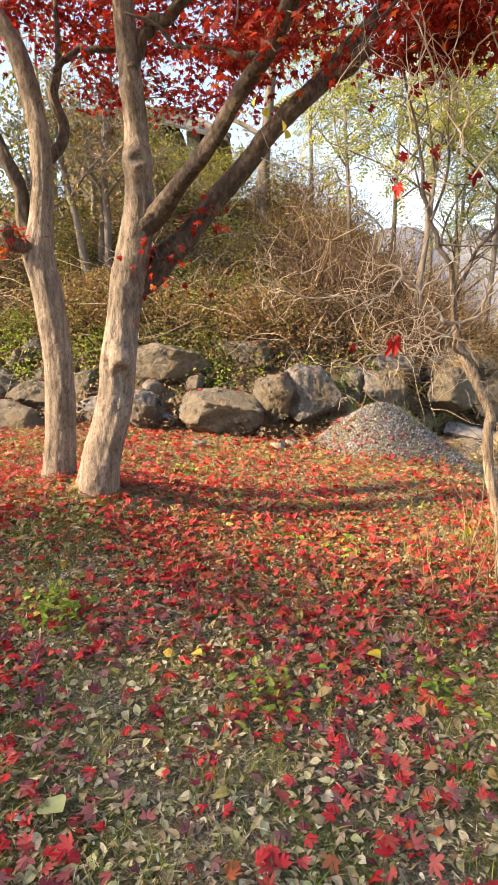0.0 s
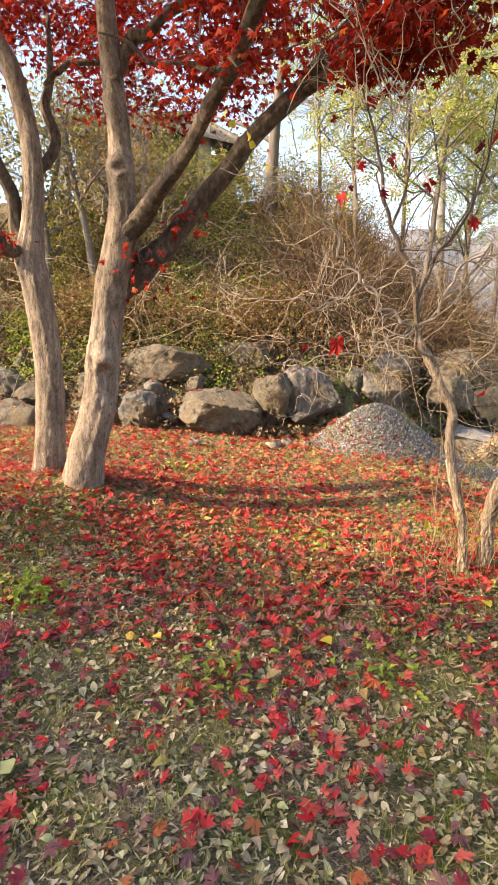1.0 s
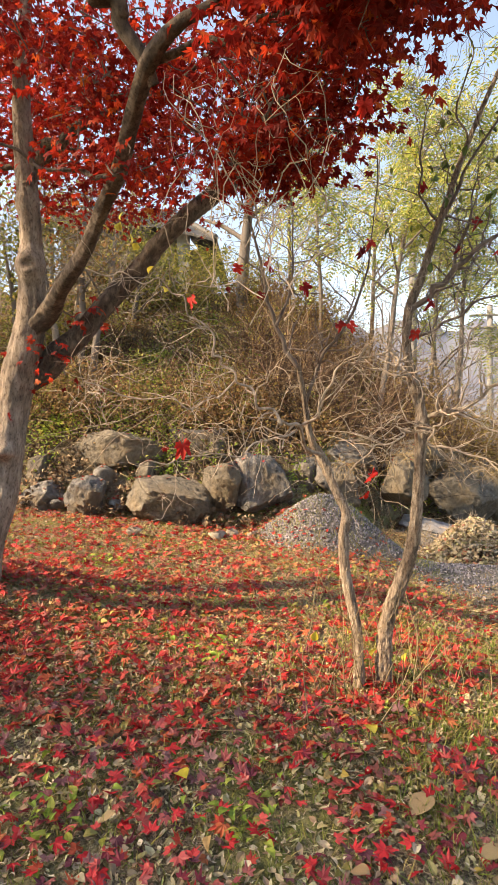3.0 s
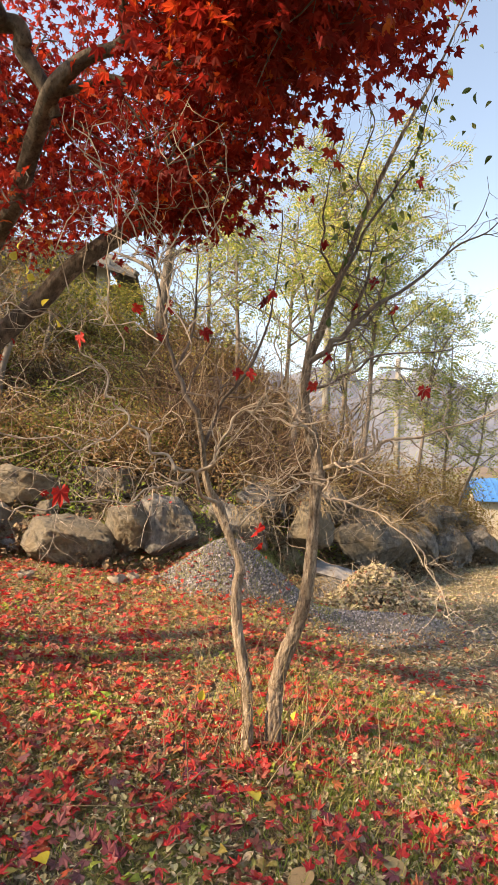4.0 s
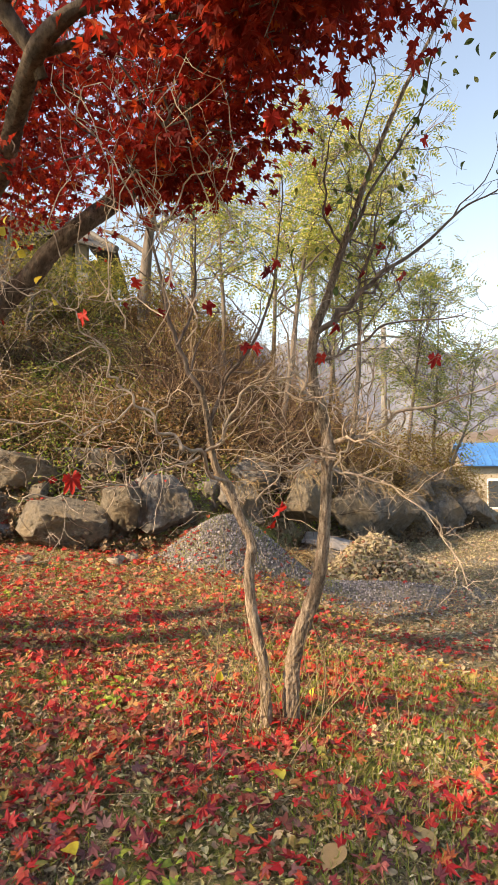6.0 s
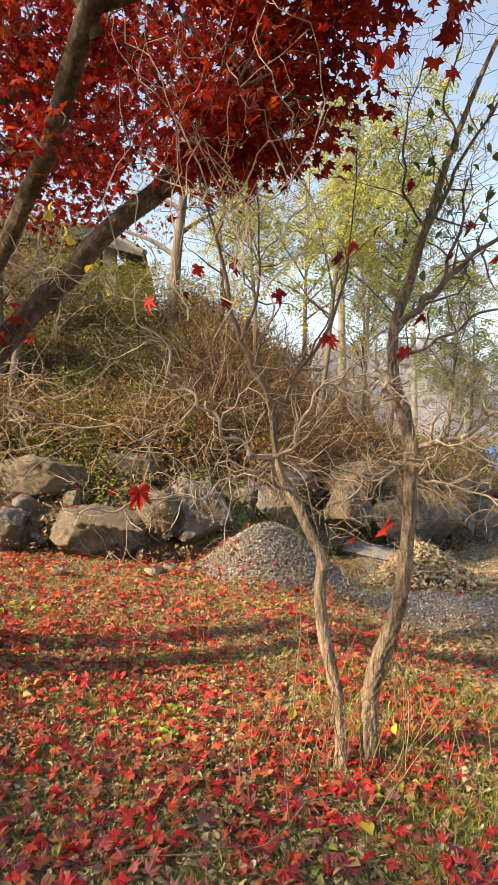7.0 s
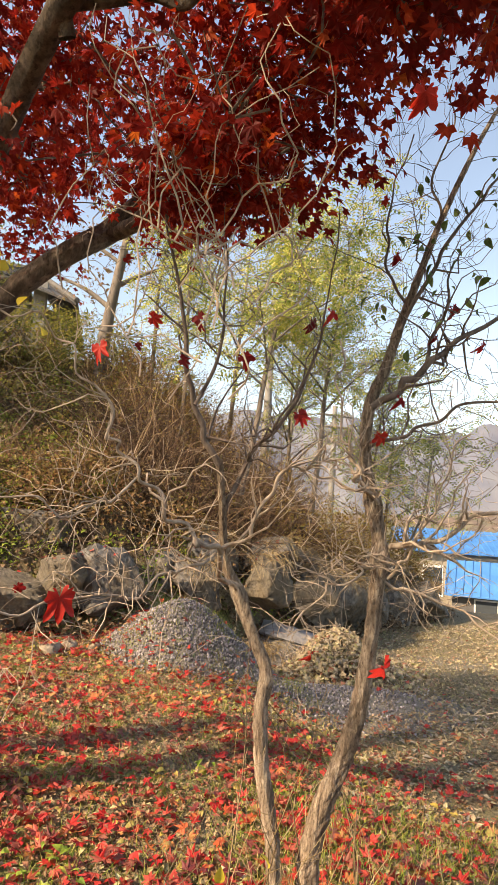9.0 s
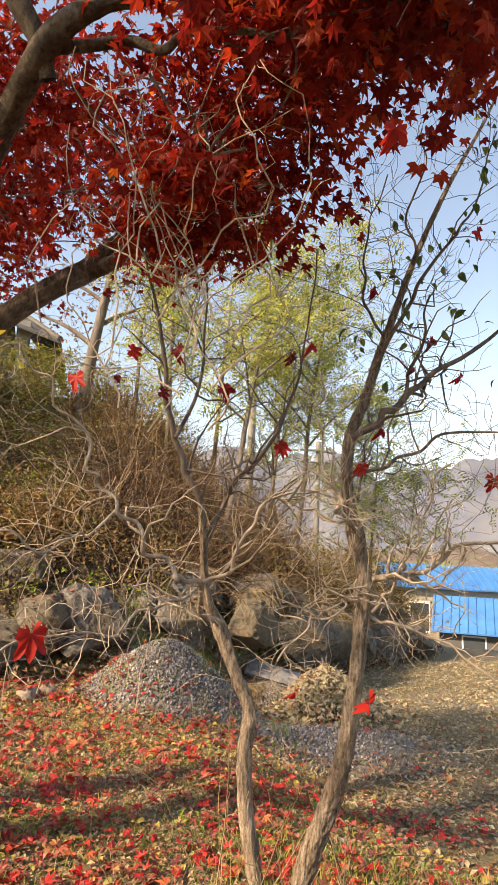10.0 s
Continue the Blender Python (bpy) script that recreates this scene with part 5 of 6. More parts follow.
def back_tree(label, trunk, limbs, leaf, mat, n, spread, seed, size=(0.20, 0.36), twig_len=0.7, droop=-0.5):
    g = np.random.default_rng(seed)
    tree = thing("hillside_tree", label, "tree", "trees behind the bank", trunk[0][:3])
    made = [part("trunk", limb_mesh("back_trunk", trunk, M_FARBARK, 10, 6, 0.07, (), seed), tree)]
    ends = Bag()
    tips = []
    for rows in limbs:
        made.append(part("branch", limb_mesh("back_branch", rows, M_FARBARK, 7, 5, 0.06, (), seed + 2), tree))
        S = spline(rows, 5)
        for _ in range(16):
            i = g.integers(len(S) // 4, len(S))
            P, R = crooked(S[i, :3], (g.normal(0, 1), g.normal(0, 1), g.normal(0.25, 0.6)), twig_len * g.uniform(0.5, 1.4), 0.008, 0.002, 4, 0.25, 0.03, g)
            ends.add(*tube(P, R, 3, False))
            grow_twigs(ends, P, R * 0.6, g, 3, twig_len * 0.5, 1, 0.2, 0.02, 1.0, 3)
            tips += list(P[1:])
    tw = part("twig_tangle", ends.mesh("back_twigs", M_BACKTWIG), tree)
    tagged(tw, kind="stuff")
    made.append(tw)
    if n:
        tips = np.array(tips)
        sprays = tips[g.choice(len(tips), max(12, len(tips) // 5), replace=False)]
        pos = np.where((g.uniform(0, 1, n) < 0.75)[:, None], sprays[g.integers(0, len(sprays), n)], tips[g.integers(0, len(tips), n)]) + g.normal(0, spread, (n, 3))
        W, G = scattered(*leaf, pos, turns(g.uniform(0, 6.3, n), g.normal(0, 0.4, n), g.normal(droop, 0.4, n)), g.uniform(*size, n))
        cr = part("crown", mesh_of("back_crown", W, G, mat), tree)
        tagged(cr, kind="stuff")
        made.append(cr)
    keep_place(tree, made)


FROND = frond(5)


def stand(x, y, lean, height, r, seed, n_limbs=7, low=0.35, reach=1.6):
    """Rows for a trunk and its limbs."""
    g = np.random.default_rng(seed)
    z = float(land(x, y))
    t = [(x, y, z - 0.1, r * 1.25), (x + lean * 0.2 + g.normal(0, 0.04), y, z + height * 0.25, r), (x + lean * 0.5 + g.normal(0, 0.06), y, z + height * 0.5, r * 0.8), (x + lean * 0.8, y, z + height * 0.78, r * 0.5), (x + lean, y, z + height, r * 0.15)]
    S = spline(t, 8)
    limbs = []
    for k in range(n_limbs):
        i = int(len(S) * (low + (0.95 - low) * k / n_limbs))
        a = g.uniform(0, 6.3)
        L = reach * g.uniform(0.6, 1.1) * (1 - 0.4 * k / n_limbs)
        p = S[i]
        limbs.append([(*p[:3], p[3] * 0.55), (p[0] + 0.4 * L * math.cos(a), p[1] + 0.4 * L * math.sin(a), p[2] + 0.28 * L, p[3] * 0.4), (p[0] + L * math.cos(a), p[1] + L * math.sin(a), p[2] + 0.55 * L, p[3] * 0.12)])
    return t, limbs


for label, x, y, lean, h, r, seed, nl, low, reach, leaf, mat, n, spread in (
        ("slim tree with yellow-green pinnate leaves on the bank", 2.75, 11.0, 1.0, 6.2, 0.08, 201, 15, 0.42, 2.0, FROND, M_LOCUST, 2300, 0.20),
        ("slim tree with yellow-green pinnate leaves on the bank", 4.4, 12.0, 0.7, 6.6, 0.08, 202, 15, 0.40, 2.0, FROND, M_LOCUST, 2300, 0.22),
        ("slim tree with sparse green pinnate leaves on the bank", 6.0, 12.9, 0.5, 4.8, 0.06, 203, 12, 0.42, 1.7, FROND, M_LOCUST, 1100, 0.22),
        ("slim leaning tree with sparse green leaves over the yard", 6.9, 12.9, 0.9, 3.7, 0.05, 205, 12, 0.40, 1.6, FROND, M_LOCUST, 900, 0.22),
        ("thin tree with sparse small leaves on the bank", 1.9, 12.5, -0.1, 4.4, 0.07, 204, 12, 0.4, 1.6, FROND, M_LOCUST, 1100, 0.2),
        ("thin bare tree behind the bank", 3.4, 15.5, 0.3, 6.5, 0.09, 206, 14, 0.36, 2.0, FROND, M_LOCUST, 500, 0.3),
        ("thin bare tree behind the bank", 1.3, 14.2, 0.2, 5.2, 0.07, 208, 14, 0.36, 1.8, FROND, M_LOCUST, 500, 0.3),
        ("thin bare tree behind the bank", 4.7, 14.6, 0.4, 6.5, 0.08, 209, 15, 0.36, 2.1, FROND, M_LOCUST, 700, 0.3),
        ("thin bare tree behind the bank", 7.9, 15.6, 0.2, 5.0, 0.07, 211, 13, 0.12, 1.8, FROND, M_LOCUST, 450, 0.3),
        ("thin bare tree behind the bank", 5.6, 16.5, -0.3, 6.0, 0.09, 207, 14, 0.36, 2.0, FROND, M_LOCUST, 500, 0.3)):
    t, limbs = stand(x, y, lean, h, r * 0.62, seed, nl, low, reach)
    back_tree(label, t, limbs, leaf, mat, int(n * 0.44), spread * 0.85, seed, (0.22, 0.40))
t, limbs = stand(0.20, 13.6, 0.45, 5.5, 0.125, 210, 7, 0.35, 2.0)
back_tree("thick-trunked leaning tree on the crest beside the house", t, limbs, SMALL, M_SHRUB, 900, 0.25, 210, (0.08, 0.14))
for k, (x, y, lean, h) in enumerate([(-2.75, 10.2, -0.5, 3.2), (-2.45, 10.3, 0.1, 3.4), (-2.2, 10.2, 0.5, 3.0), (-2.6, 10.5, 0.35, 3.6)]):
    t, limbs = stand(x, y, lean, h, 0.06, 220 + k, 5, 0.4, 0.9)
    back_tree("tan-stemmed small tree with yellow-green leaves on the bank", t, limbs, SMALL, M_SHRUB, 380, 0.25, 220 + k, (0.06, 0.12), 0.5)
for k, (x, y, lean, h) in enumerate([(-4.6, 10.4, 0.1, 4.6), (-3.9, 11.2, 0.2, 4.2), (-5.2, 9.8, 0.2, 4.4), (-3.6, 10.3, -0.2, 2.6), (-2.5, 12.9, 0.1, 2.3), (-3.3, 12.6, -0.1, 2.6), (-2.0, 12.4, 0.0, 1.6)]):
    t, limbs = stand(x, y, lean, h, 0.05, 230 + k, 7, 0.2, 1.1)
    back_tree("yellow-green leafy shrub on the bank", t, limbs, SMALL, M_BUSH, 1150, 0.2, 230 + k, (0.06, 0.12), 0.6)


# ---- utility poles ----
def pole(x, y, z, h, r):
    ob = thing("utility_pole", "pale grey concrete utility pole behind the trees", "pole", "utility poles", (x, y, z))
    made = [part("shaft", mesh_of("shaft", *(lambda V, F: (V, tris(F)))(*tube([(x, y, z), (x, y, z + h * 0.5), (x, y, z + h)], [r, r * 0.85, r * 0.7], 14)), M_POST, True), ob)]
    for dz in (0.4, 0.9):
        bag = Bag()
        bag.add(*tube([(x - 0.8, y, z + h - dz), (x, y - r, z + h - dz), (x + 0.8, y, z + h - dz)], [0.05] * 3, 6))
        made.append(part("crossarm", bag.mesh("crossarm", M_POST), ob))
    keep_place(ob, made)


pole(5.6, 20.0, 1.0, 8.5, 0.16)
pole(9.6, 24.0, -2.0, 9.0, 0.15)


# ---- house on the crest ----
def box(bag, x0, x1, y0, y1, z0, z1):
    V = [(x, y, z) for x in (x0, x1) for y in (y0, y1) for z in (z0, z1)]
    bag.add(V, [(0, 1, 3, 2), (4, 6, 7, 5), (0, 4, 5, 1), (2, 3, 7, 6), (0, 2, 6, 4), (1, 5, 7, 3)])


def house():
    bx, by, bz = -3.4, 18.0, 5.2
    ob = thing("house", "small plastered house with a dark tiled roof on the crest", "house", at=(bx, by, bz))
    made = []
    bag = Bag()
    for x0, x1, y0, y1 in ((-5.2, -1.9, 17.0, 17.18), (-5.2, -5.02, 17.18, 20.0), (-2.08, -1.9, 17.18, 20.0), (-5.2, -1.9, 20.0, 20.18)):
        box(bag, x0, x1, y0, y1, bz - 0.6, bz + 2.3)
    box(bag, -1.9, -0.95, 17.4, 20.0, bz - 0.6, bz + 1.95)
    made.append(part("wall", bag.mesh("house_wall", M_PLASTER), ob))
    for x in (-1.55, -3.4, -5.4):
        bag = Bag()
        box(bag, x - 0.16, x + 0.16, 16.3, 16.6, bz - 0.5, bz + 2.3)
        made.append(part("post", bag.mesh("house_post", M_POST), ob, "pale concrete post"))
    bag = Bag()
    for s, y0, y1 in ((1, 15.9, 18.6), (-1, 21.3, 18.6)):
        for c in range(20):
            x0 = -6.0 + c * 0.19
            for q in range(9):
                ya, yb = y0 + (y1 - y0) * q / 9, y0 + (y1 - y0) * (q + 1.12) / 9
                za, zb = bz + 2.15 + 1.3 * q / 9, bz + 2.15 + 1.3 * (q + 1.0) / 9
                bag.add([(x0, ya, za), (x0 + 0.09, ya, za + 0.06), (x0 + 0.18, ya, za), (x0, yb, zb), (x0 + 0.09, yb, zb + 0.05), (x0 + 0.18, yb, zb), (x0, ya, za - 0.07), (x0 + 0.18, ya, za - 0.07)],
                        [(0, 1, 4, 3), (1, 2, 5, 4), (0, 6, 7, 2), (6, 3, 5, 7)])
    made.append(part("roof", bag.mesh("house_roof", M_ROOF), ob))
    bag = Bag()
    bag.add(*tube([(-6.05, 18.6, bz + 3.5), (-3.5, 18.6, bz + 3.5), (-2.25, 18.6, bz + 3.5)], [0.12] * 3, 8))
    made.append(part("ridge", bag.mesh("house_ridge", M_ROOF), ob))
    # hipped end: rows of tiles falling away to the side, and the corner rafter
    bag = Bag()
    for q in range(10):
        u, v = q / 10, (q + 1.15) / 10
        for c in range(16):
            a, b = c / 16, (c + 0.94) / 16
            row = []
            for w in (u, v):
                y0, y1 = 18.6 - 2.7 * w, 18.6 + 2.7 * w
                for e in (a, b):
                    row.append((-2.22 + 1.62 * w, y0 + (y1 - y0) * e, bz + 3.5 - 1.75 * w + (0.05 if w == v else 0.0)))
            low = [(x, y, z - 0.06) for x, y, z in row]
            bag.add(row + low, [(0, 1, 3, 2), (4, 6, 7, 5), (2, 3, 7, 6), (0, 2, 6, 4), (1, 5, 7, 3)])
    for q in range(9):
        u, v = q / 9, (q + 1) / 9
        for c in range(6):
            a, b = c / 6, (c + 0.94) / 6
            P = [(-2.22 + 1.62 * w * e, 18.6 - 2.7 * w, bz + 3.47 - (1.32 + 0.43 * e) * w) for w in (u, v) for e in (a, b)]
            bag.add(P + [(x, y, z - 0.06) for x, y, z in P], [(0, 2, 3, 1), (4, 5, 7, 6), (2, 6, 7, 3)])
    made.append(part("roof", bag.mesh("house_hip", M_ROOF), ob))
    bag = Bag()
    bag.add(*tube([(-2.22, 18.6, bz + 3.52), (-1.4, 17.25, bz + 2.66), (-0.6, 15.9, bz + 1.78)], [0.08] * 3, 8))
    made.append(part("ridge", bag.mesh("house_hip_ridge", M_ROOF), ob))
    keep_place(ob, made)


house()


# ---- blue-roofed sheds in the valley, mountains ----
def shed(label, x, y, z, turn, width, depth, wall_h, rise, seams, windows, wall_mat):
    ob = thing("shed", label, "shed", "blue-roofed sheds", (x, y, z))
    ob.rotation_euler = (0, 0, turn)
    bag = Bag()
    for x0, x1, y0, y1 in ((0, width, 0, 0.2), (0, width, depth - 0.2, depth), (0, 0.2, 0.2, depth - 0.2), (width - 0.2, width, 0.2, depth - 0.2)):
        box(bag, x0, x1, y0, y1, 0, wall_h)
    bag.add([(0, 0, wall_h), (0, depth, wall_h), (0, depth / 2, wall_h + rise), (0.2, 0, wall_h), (0.2, depth, wall_h), (0.2, depth / 2, wall_h + rise)], [(0, 2, 1, 1), (3, 4, 5, 5), (0, 3, 5, 2), (1, 2, 5, 4)])
    part("wall", bag.mesh("shed_wall", wall_mat), ob)
    for s in (0, 1):
        bag = Bag()
        ya, yb = (-0.5, depth / 2) if s == 0 else (depth + 0.5, depth / 2)
        za = wall_h - 0.5 * rise / (depth / 2) + 0.08
        zb = wall_h + rise + 0.08
        V = [(-0.4, ya, za), (width + 0.4, ya, za), (width + 0.4, yb, zb), (-0.4, yb, zb)]
        bag.add(V + [(a, b, c - 0.08) for a, b, c in V], [(0, 1, 2, 3), (4, 7, 6, 5), (0, 4, 5, 1), (1, 5, 6, 2), (2, 6, 7, 3), (3, 7, 4, 0)])
        sheet = part("roof", bag.mesh("shed_roof", M_BLUE), ob)
        bag = Bag()
        for k in range(seams):
            xx = -0.3 + (width + 0.6) * k / (seams - 1)
            V = [(xx - 0.04, ya, za), (xx, ya, za + 0.09), (xx + 0.04, ya, za), (xx - 0.04, yb, zb), (xx, yb, zb + 0.09), (xx + 0.04, yb, zb)]
            bag.add(V, [(0, 1, 4, 3), (1, 2, 5, 4), (0, 2, 1, 1)])
        part("seams", bag.mesh("shed_seams", M_BLUE), sheet)
    for k in range(windows):
        bag = Bag()
        x0 = 1.2 + k * 3.0
        box(bag, x0, x0 + 1.3, -0.03, 0.05, wall_h * 0.4, wall_h * 0.8)
        w = part("window", bag.mesh("shed_window", M_WHITE), ob)
        bag = Bag()
        box(bag, x0 + 0.08, x0 + 1.22, -0.05, -0.035, wall_h * 0.43, wall_h * 0.77)
        part("pane", bag.mesh("shed_pane", M_GLASS), w)


shed("long cream shed with a ribbed blue roof in the valley", 20.0, 37.0, -3.8, radians(-20), 26, 7, 5.0, 1.35, 60, 6, M_CREAM)
shed("low shed with a bright blue ribbed roof in the valley", 20.5, 32.2, -3.6, radians(-36), 22, 3.2, 2.75, 1.45, 50, 5, M_GREY)


def mountains():
    g = np.random.default_rng(12)
    for label, dist, high, a0, a1, seed, mat in (("wooded ridge far beyond the valley, haze put into its colour", 900, 430, -30, 95, 3.0, M_MOUNT), ("nearer brown wooded hill beyond the sheds", 420, 62, 5, 95, 8.0, M_HILL)):
        az = np.radians(np.linspace(a0, a1, 220))
        V = []
        for i, a in enumerate(az):
            h = high * (0.60 + 0.14 * noise.noise(Vector((a * 3.0, seed, 0))) + 0.08 * noise.noise(Vector((a * 9.0, seed, 2))) + 0.05 * noise.noise(Vector((a * 26, seed, 1))) + 0.025 * noise.noise(Vector((a * 90, seed, 4))))
            for q in range(7):
                u = q / 6
                d = dist * (1 + 0.45 * u)
                n_ = 1 + 0.10 * noise.noise(Vector((a * 22, u * 4, seed)))
                V.append((d * math.sin(a), d * math.cos(a), -8 + h * math.sin(u * 1.57) * n_))
        i, j = np.meshgrid(np.arange(219), np.arange(6), indexing="ij")
        b = (i * 7 + j).ravel()
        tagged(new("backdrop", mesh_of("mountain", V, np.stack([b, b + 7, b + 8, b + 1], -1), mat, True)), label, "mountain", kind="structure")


mountains()


def screen_behind():
    """Closes the place behind the walker: unseen woods added to cut the skylight."""
    g = np.random.default_rng(44)
    V, F = plain_leaf(0.4, 0.2, 0.3, 2)
    n = 9000
    az = np.radians(g.uniform(95, 268, n))
    d = g.uniform(9.5, 12.5, n)
    top = 3.3 - 0.8 * np.exp(-((np.degrees(az) - 252) / 26) ** 2)
    pos = np.stack([d * np.sin(az) + 1.5, d * np.cos(az), g.uniform(0, 1, n) ** 0.8 * top], -1)
    W, G = scattered(V, F, pos, turns(g.uniform(0, 6.3, n), g.normal(0, 0.8, n), g.normal(0, 0.8, n)), g.uniform(0.4, 0.75, n))
    tagged(new("woodland_edge", mesh_of("woodland_edge", W, G, M_GREEN)), "unseen dark green leaves added behind the walker to cut skylight", "woodland", kind="stuff")


screen_behind()


# ---- fallen leaves and grass ----
def shore(x, y):
    """Where red leaves lie: thick by the maples, thinning over the yard."""
    base = 0.62 + 0.38 * fold(1.3, 2.3, y)
    base = base * (1 - 0.45 * fold(-0.1, 0.5, x) * (1 - fold(1.9, 2.6, y)))
    base = base * (1 - 0.35 * fold(0.5, 1.4, x) * fold(3.2, 4.2, y)) * (1 - 0.93 * fold(1.7, 3.4, x + 0.12 * (y - 3)))
    base = base * (0.36 + 0.64 * (1 - fold(3.7, 6.2, y)))
    base = base + 0.42 * np.exp(-((x - 2.9) / 0.75) ** 2 - ((y - 4.4) / 0.55) ** 2)
    base = base * np.where(heap_height(x, y) > 0.24, 0.16, np.where(heap_height(x, y) > 0.05, 0.55, 1.0))
    return base * (1 - fold(0, 0.3, y - foot_line(x)))


def ground_pos(x, y, lift):
    h = land(x, y)
    heap = heap_height(x, y)
    return np.stack([x, y, h + np.where(heap > 0, heap, 0) + lift], -1)


def fallen_leaves():
    g = np.random.default_rng(101)
    x, y = g.uniform(-4.2, 5.5, 40000), g.uniform(0.6, 8.0, 40000)
    clump = np.array([noise.noise(Vector((a * 1.5, b * 1.5, 9.0))) for a, b in zip(x, y)])
    keep = g.uniform(0, 1, len(x)) < shore(x, y) * (0.74 + 0.22 * fold(2.3, 3.1, y)) * np.clip(0.85 + 1.1 * clump, 0.15, 1.6)
    x, y = x[keep], y[keep]
    k = len(x)
    pos = ground_pos(x, y, g.uniform(0.022, 0.05, k))
    rot = turns(g.uniform(0, 6.3, k), g.normal(0, 0.32, k), g.normal(0.06, 0.32, k))
    size = g.uniform(0.056, 0.088, k) + 0.012 * fold(1.9, 2.5, y)
    flip = g.uniform(0, 1, k) < 0.4
    near = np.where((x > -1.1) & (x < 2.1) & (y > 1.2) & (y < 3.4))[0]
    near = near[np.argsort(y[near])][:290]
    chosen = np.zeros(k, bool)
    chosen[near] = True
    curls = [0.35, -0.25, 0.15, 0.5, -0.45, 0.25]
    meshes = [mesh_of("fallen_leaf", *maple_leaf(True, c, 10 + i), M_RED, True) for i, c in enumerate(curls)]
    for i in near:
        ob = new("fallen_maple_leaf", meshes[i % 6])
        ob.matrix_basis = Matrix.Translation(pos[i]) @ Matrix(rot[i].tolist()).to_4x4() @ Matrix.Scale(size[i], 4)
        tagged(ob, "fallen red maple leaf lying on the litter", "leaf", "fallen maple leaves")
    bag = Bag()
    rest = np.where(~chosen)[0]
    temps = [maple_leaf(False, c, 20 + i) for i, c in enumerate(curls)]
    tops = np.array([p for p in ROCK_TOPS if p[0] < 3.2]) + (0, 0, 0.012)
    m = len(tops)
    bag.add(*scattered(*temps[1], tops, turns(g.uniform(0, 6.3, m), g.normal(0, 0.25, m), g.normal(0, 0.25, m)), g.uniform(0.06, 0.10, m)))
    shade_bag = Bag()
    for i, (V, F) in enumerate(temps):
        s = rest[i::6]
        # Leaves nearer than the shadow edge take the shade-tinted palette.
        near_by = y[s] + g.normal(0, 0.2, len(s)) < 2.75
        bag.add(*scattered(V, F, pos[s][~near_by], rot[s][~near_by], size[s][~near_by]))
        shade_bag.add(*scattered(V, F, pos[s][near_by], rot[s][near_by], size[s][near_by]))
    tagged(new("older_leaf_carpet", shade_bag.mesh("older_leaf_carpet", M_RED_SHADED)), "red and purple maple leaves, tinted for the shaded near soil", "fallen leaves", kind="stuff")
    tagged(new("maple_leaf_carpet", bag.mesh("maple_leaf_carpet", M_RED_MANY)), "carpet of fallen red maple leaves", "fallen leaves", kind="stuff")


fallen_leaves()


def litter():
    g = np.random.default_rng(102)
    near, mid, yard = Bag(), Bag(), Bag()
    for bag, n, x0, x1, y0, y1, width, lo, hi, pts in (
            (near, 17000, -1.8, 2.8, 0.8, 3.2, 0.045, 0.02, 0.06, 2), (near, 20000, -1.8, 2.8, 0.8, 3.2, 0.2, 0.012, 0.03, 3), (near, 14000, -1.8, 2.8, 0.8, 3.6, 0.28, 0.024, 0.052, 4),
            (mid, 24000, -4.0, 4.0, 3.0, 7.9, 0.22, 0.025, 0.055, 2), (yard, 30000, 2.0, 9.0, 2.5, 12.0, 0.22, 0.03, 0.08, 2)):
        x, y = g.uniform(x0, x1, n), g.uniform(y0, y1, n)
        ok = (y < foot_line(x) + 0.3) & (heap_height(x, y) < 0.05)
        if bag is near:
            bare = np.array([noise.noise(Vector((a * 1.7, b * 2.2, 14.0))) for a, b in zip(x, y)])
            ok &= g.uniform(0, 1, len(x)) < np.clip(0.95 + 0.9 * bare, 0.45, 1)
        x, y = x[ok], y[ok]
        k = len(x)
        shapes = [plain_leaf(width * w, c, a, pts) for w, c, a in ((1.0, 0.13, 0.2), (0.7, -0.20, 0.9), (1.25, 0.22, 1.7), (0.5, 0.28, 2.6), (1.05, -0.12, 0.5))]
        for i, t in enumerate(shapes):
            s = np.arange(i, k, 5)
            bag.add(*scattered(*t, ground_pos(x[s], y[s], g.uniform(0.002, 0.026, len(s))), turns(g.uniform(0, 6.3, len(s)), g.normal(0, 0.36, len(s)), g.normal(0.05, 0.36, len(s))), g.uniform(lo, hi, len(s))))
    tagged(new("leaf_litter", near.mesh("leaf_litter", M_LITTER)), "dry litter of curled brown, tan and olive leaves", "litter", kind="stuff")
    tagged(new("slope_litter", mid.mesh("slope_litter", M_BITS)), "reddish-brown and tan leaf bits between the maple leaves", "litter", kind="stuff")
    tagged(new("yard_litter", yard.mesh("yard_litter", M_YARDBITS)), "straw-coloured dry leaf bits strewn over the strawy yard", "litter", kind="stuff")


litter()


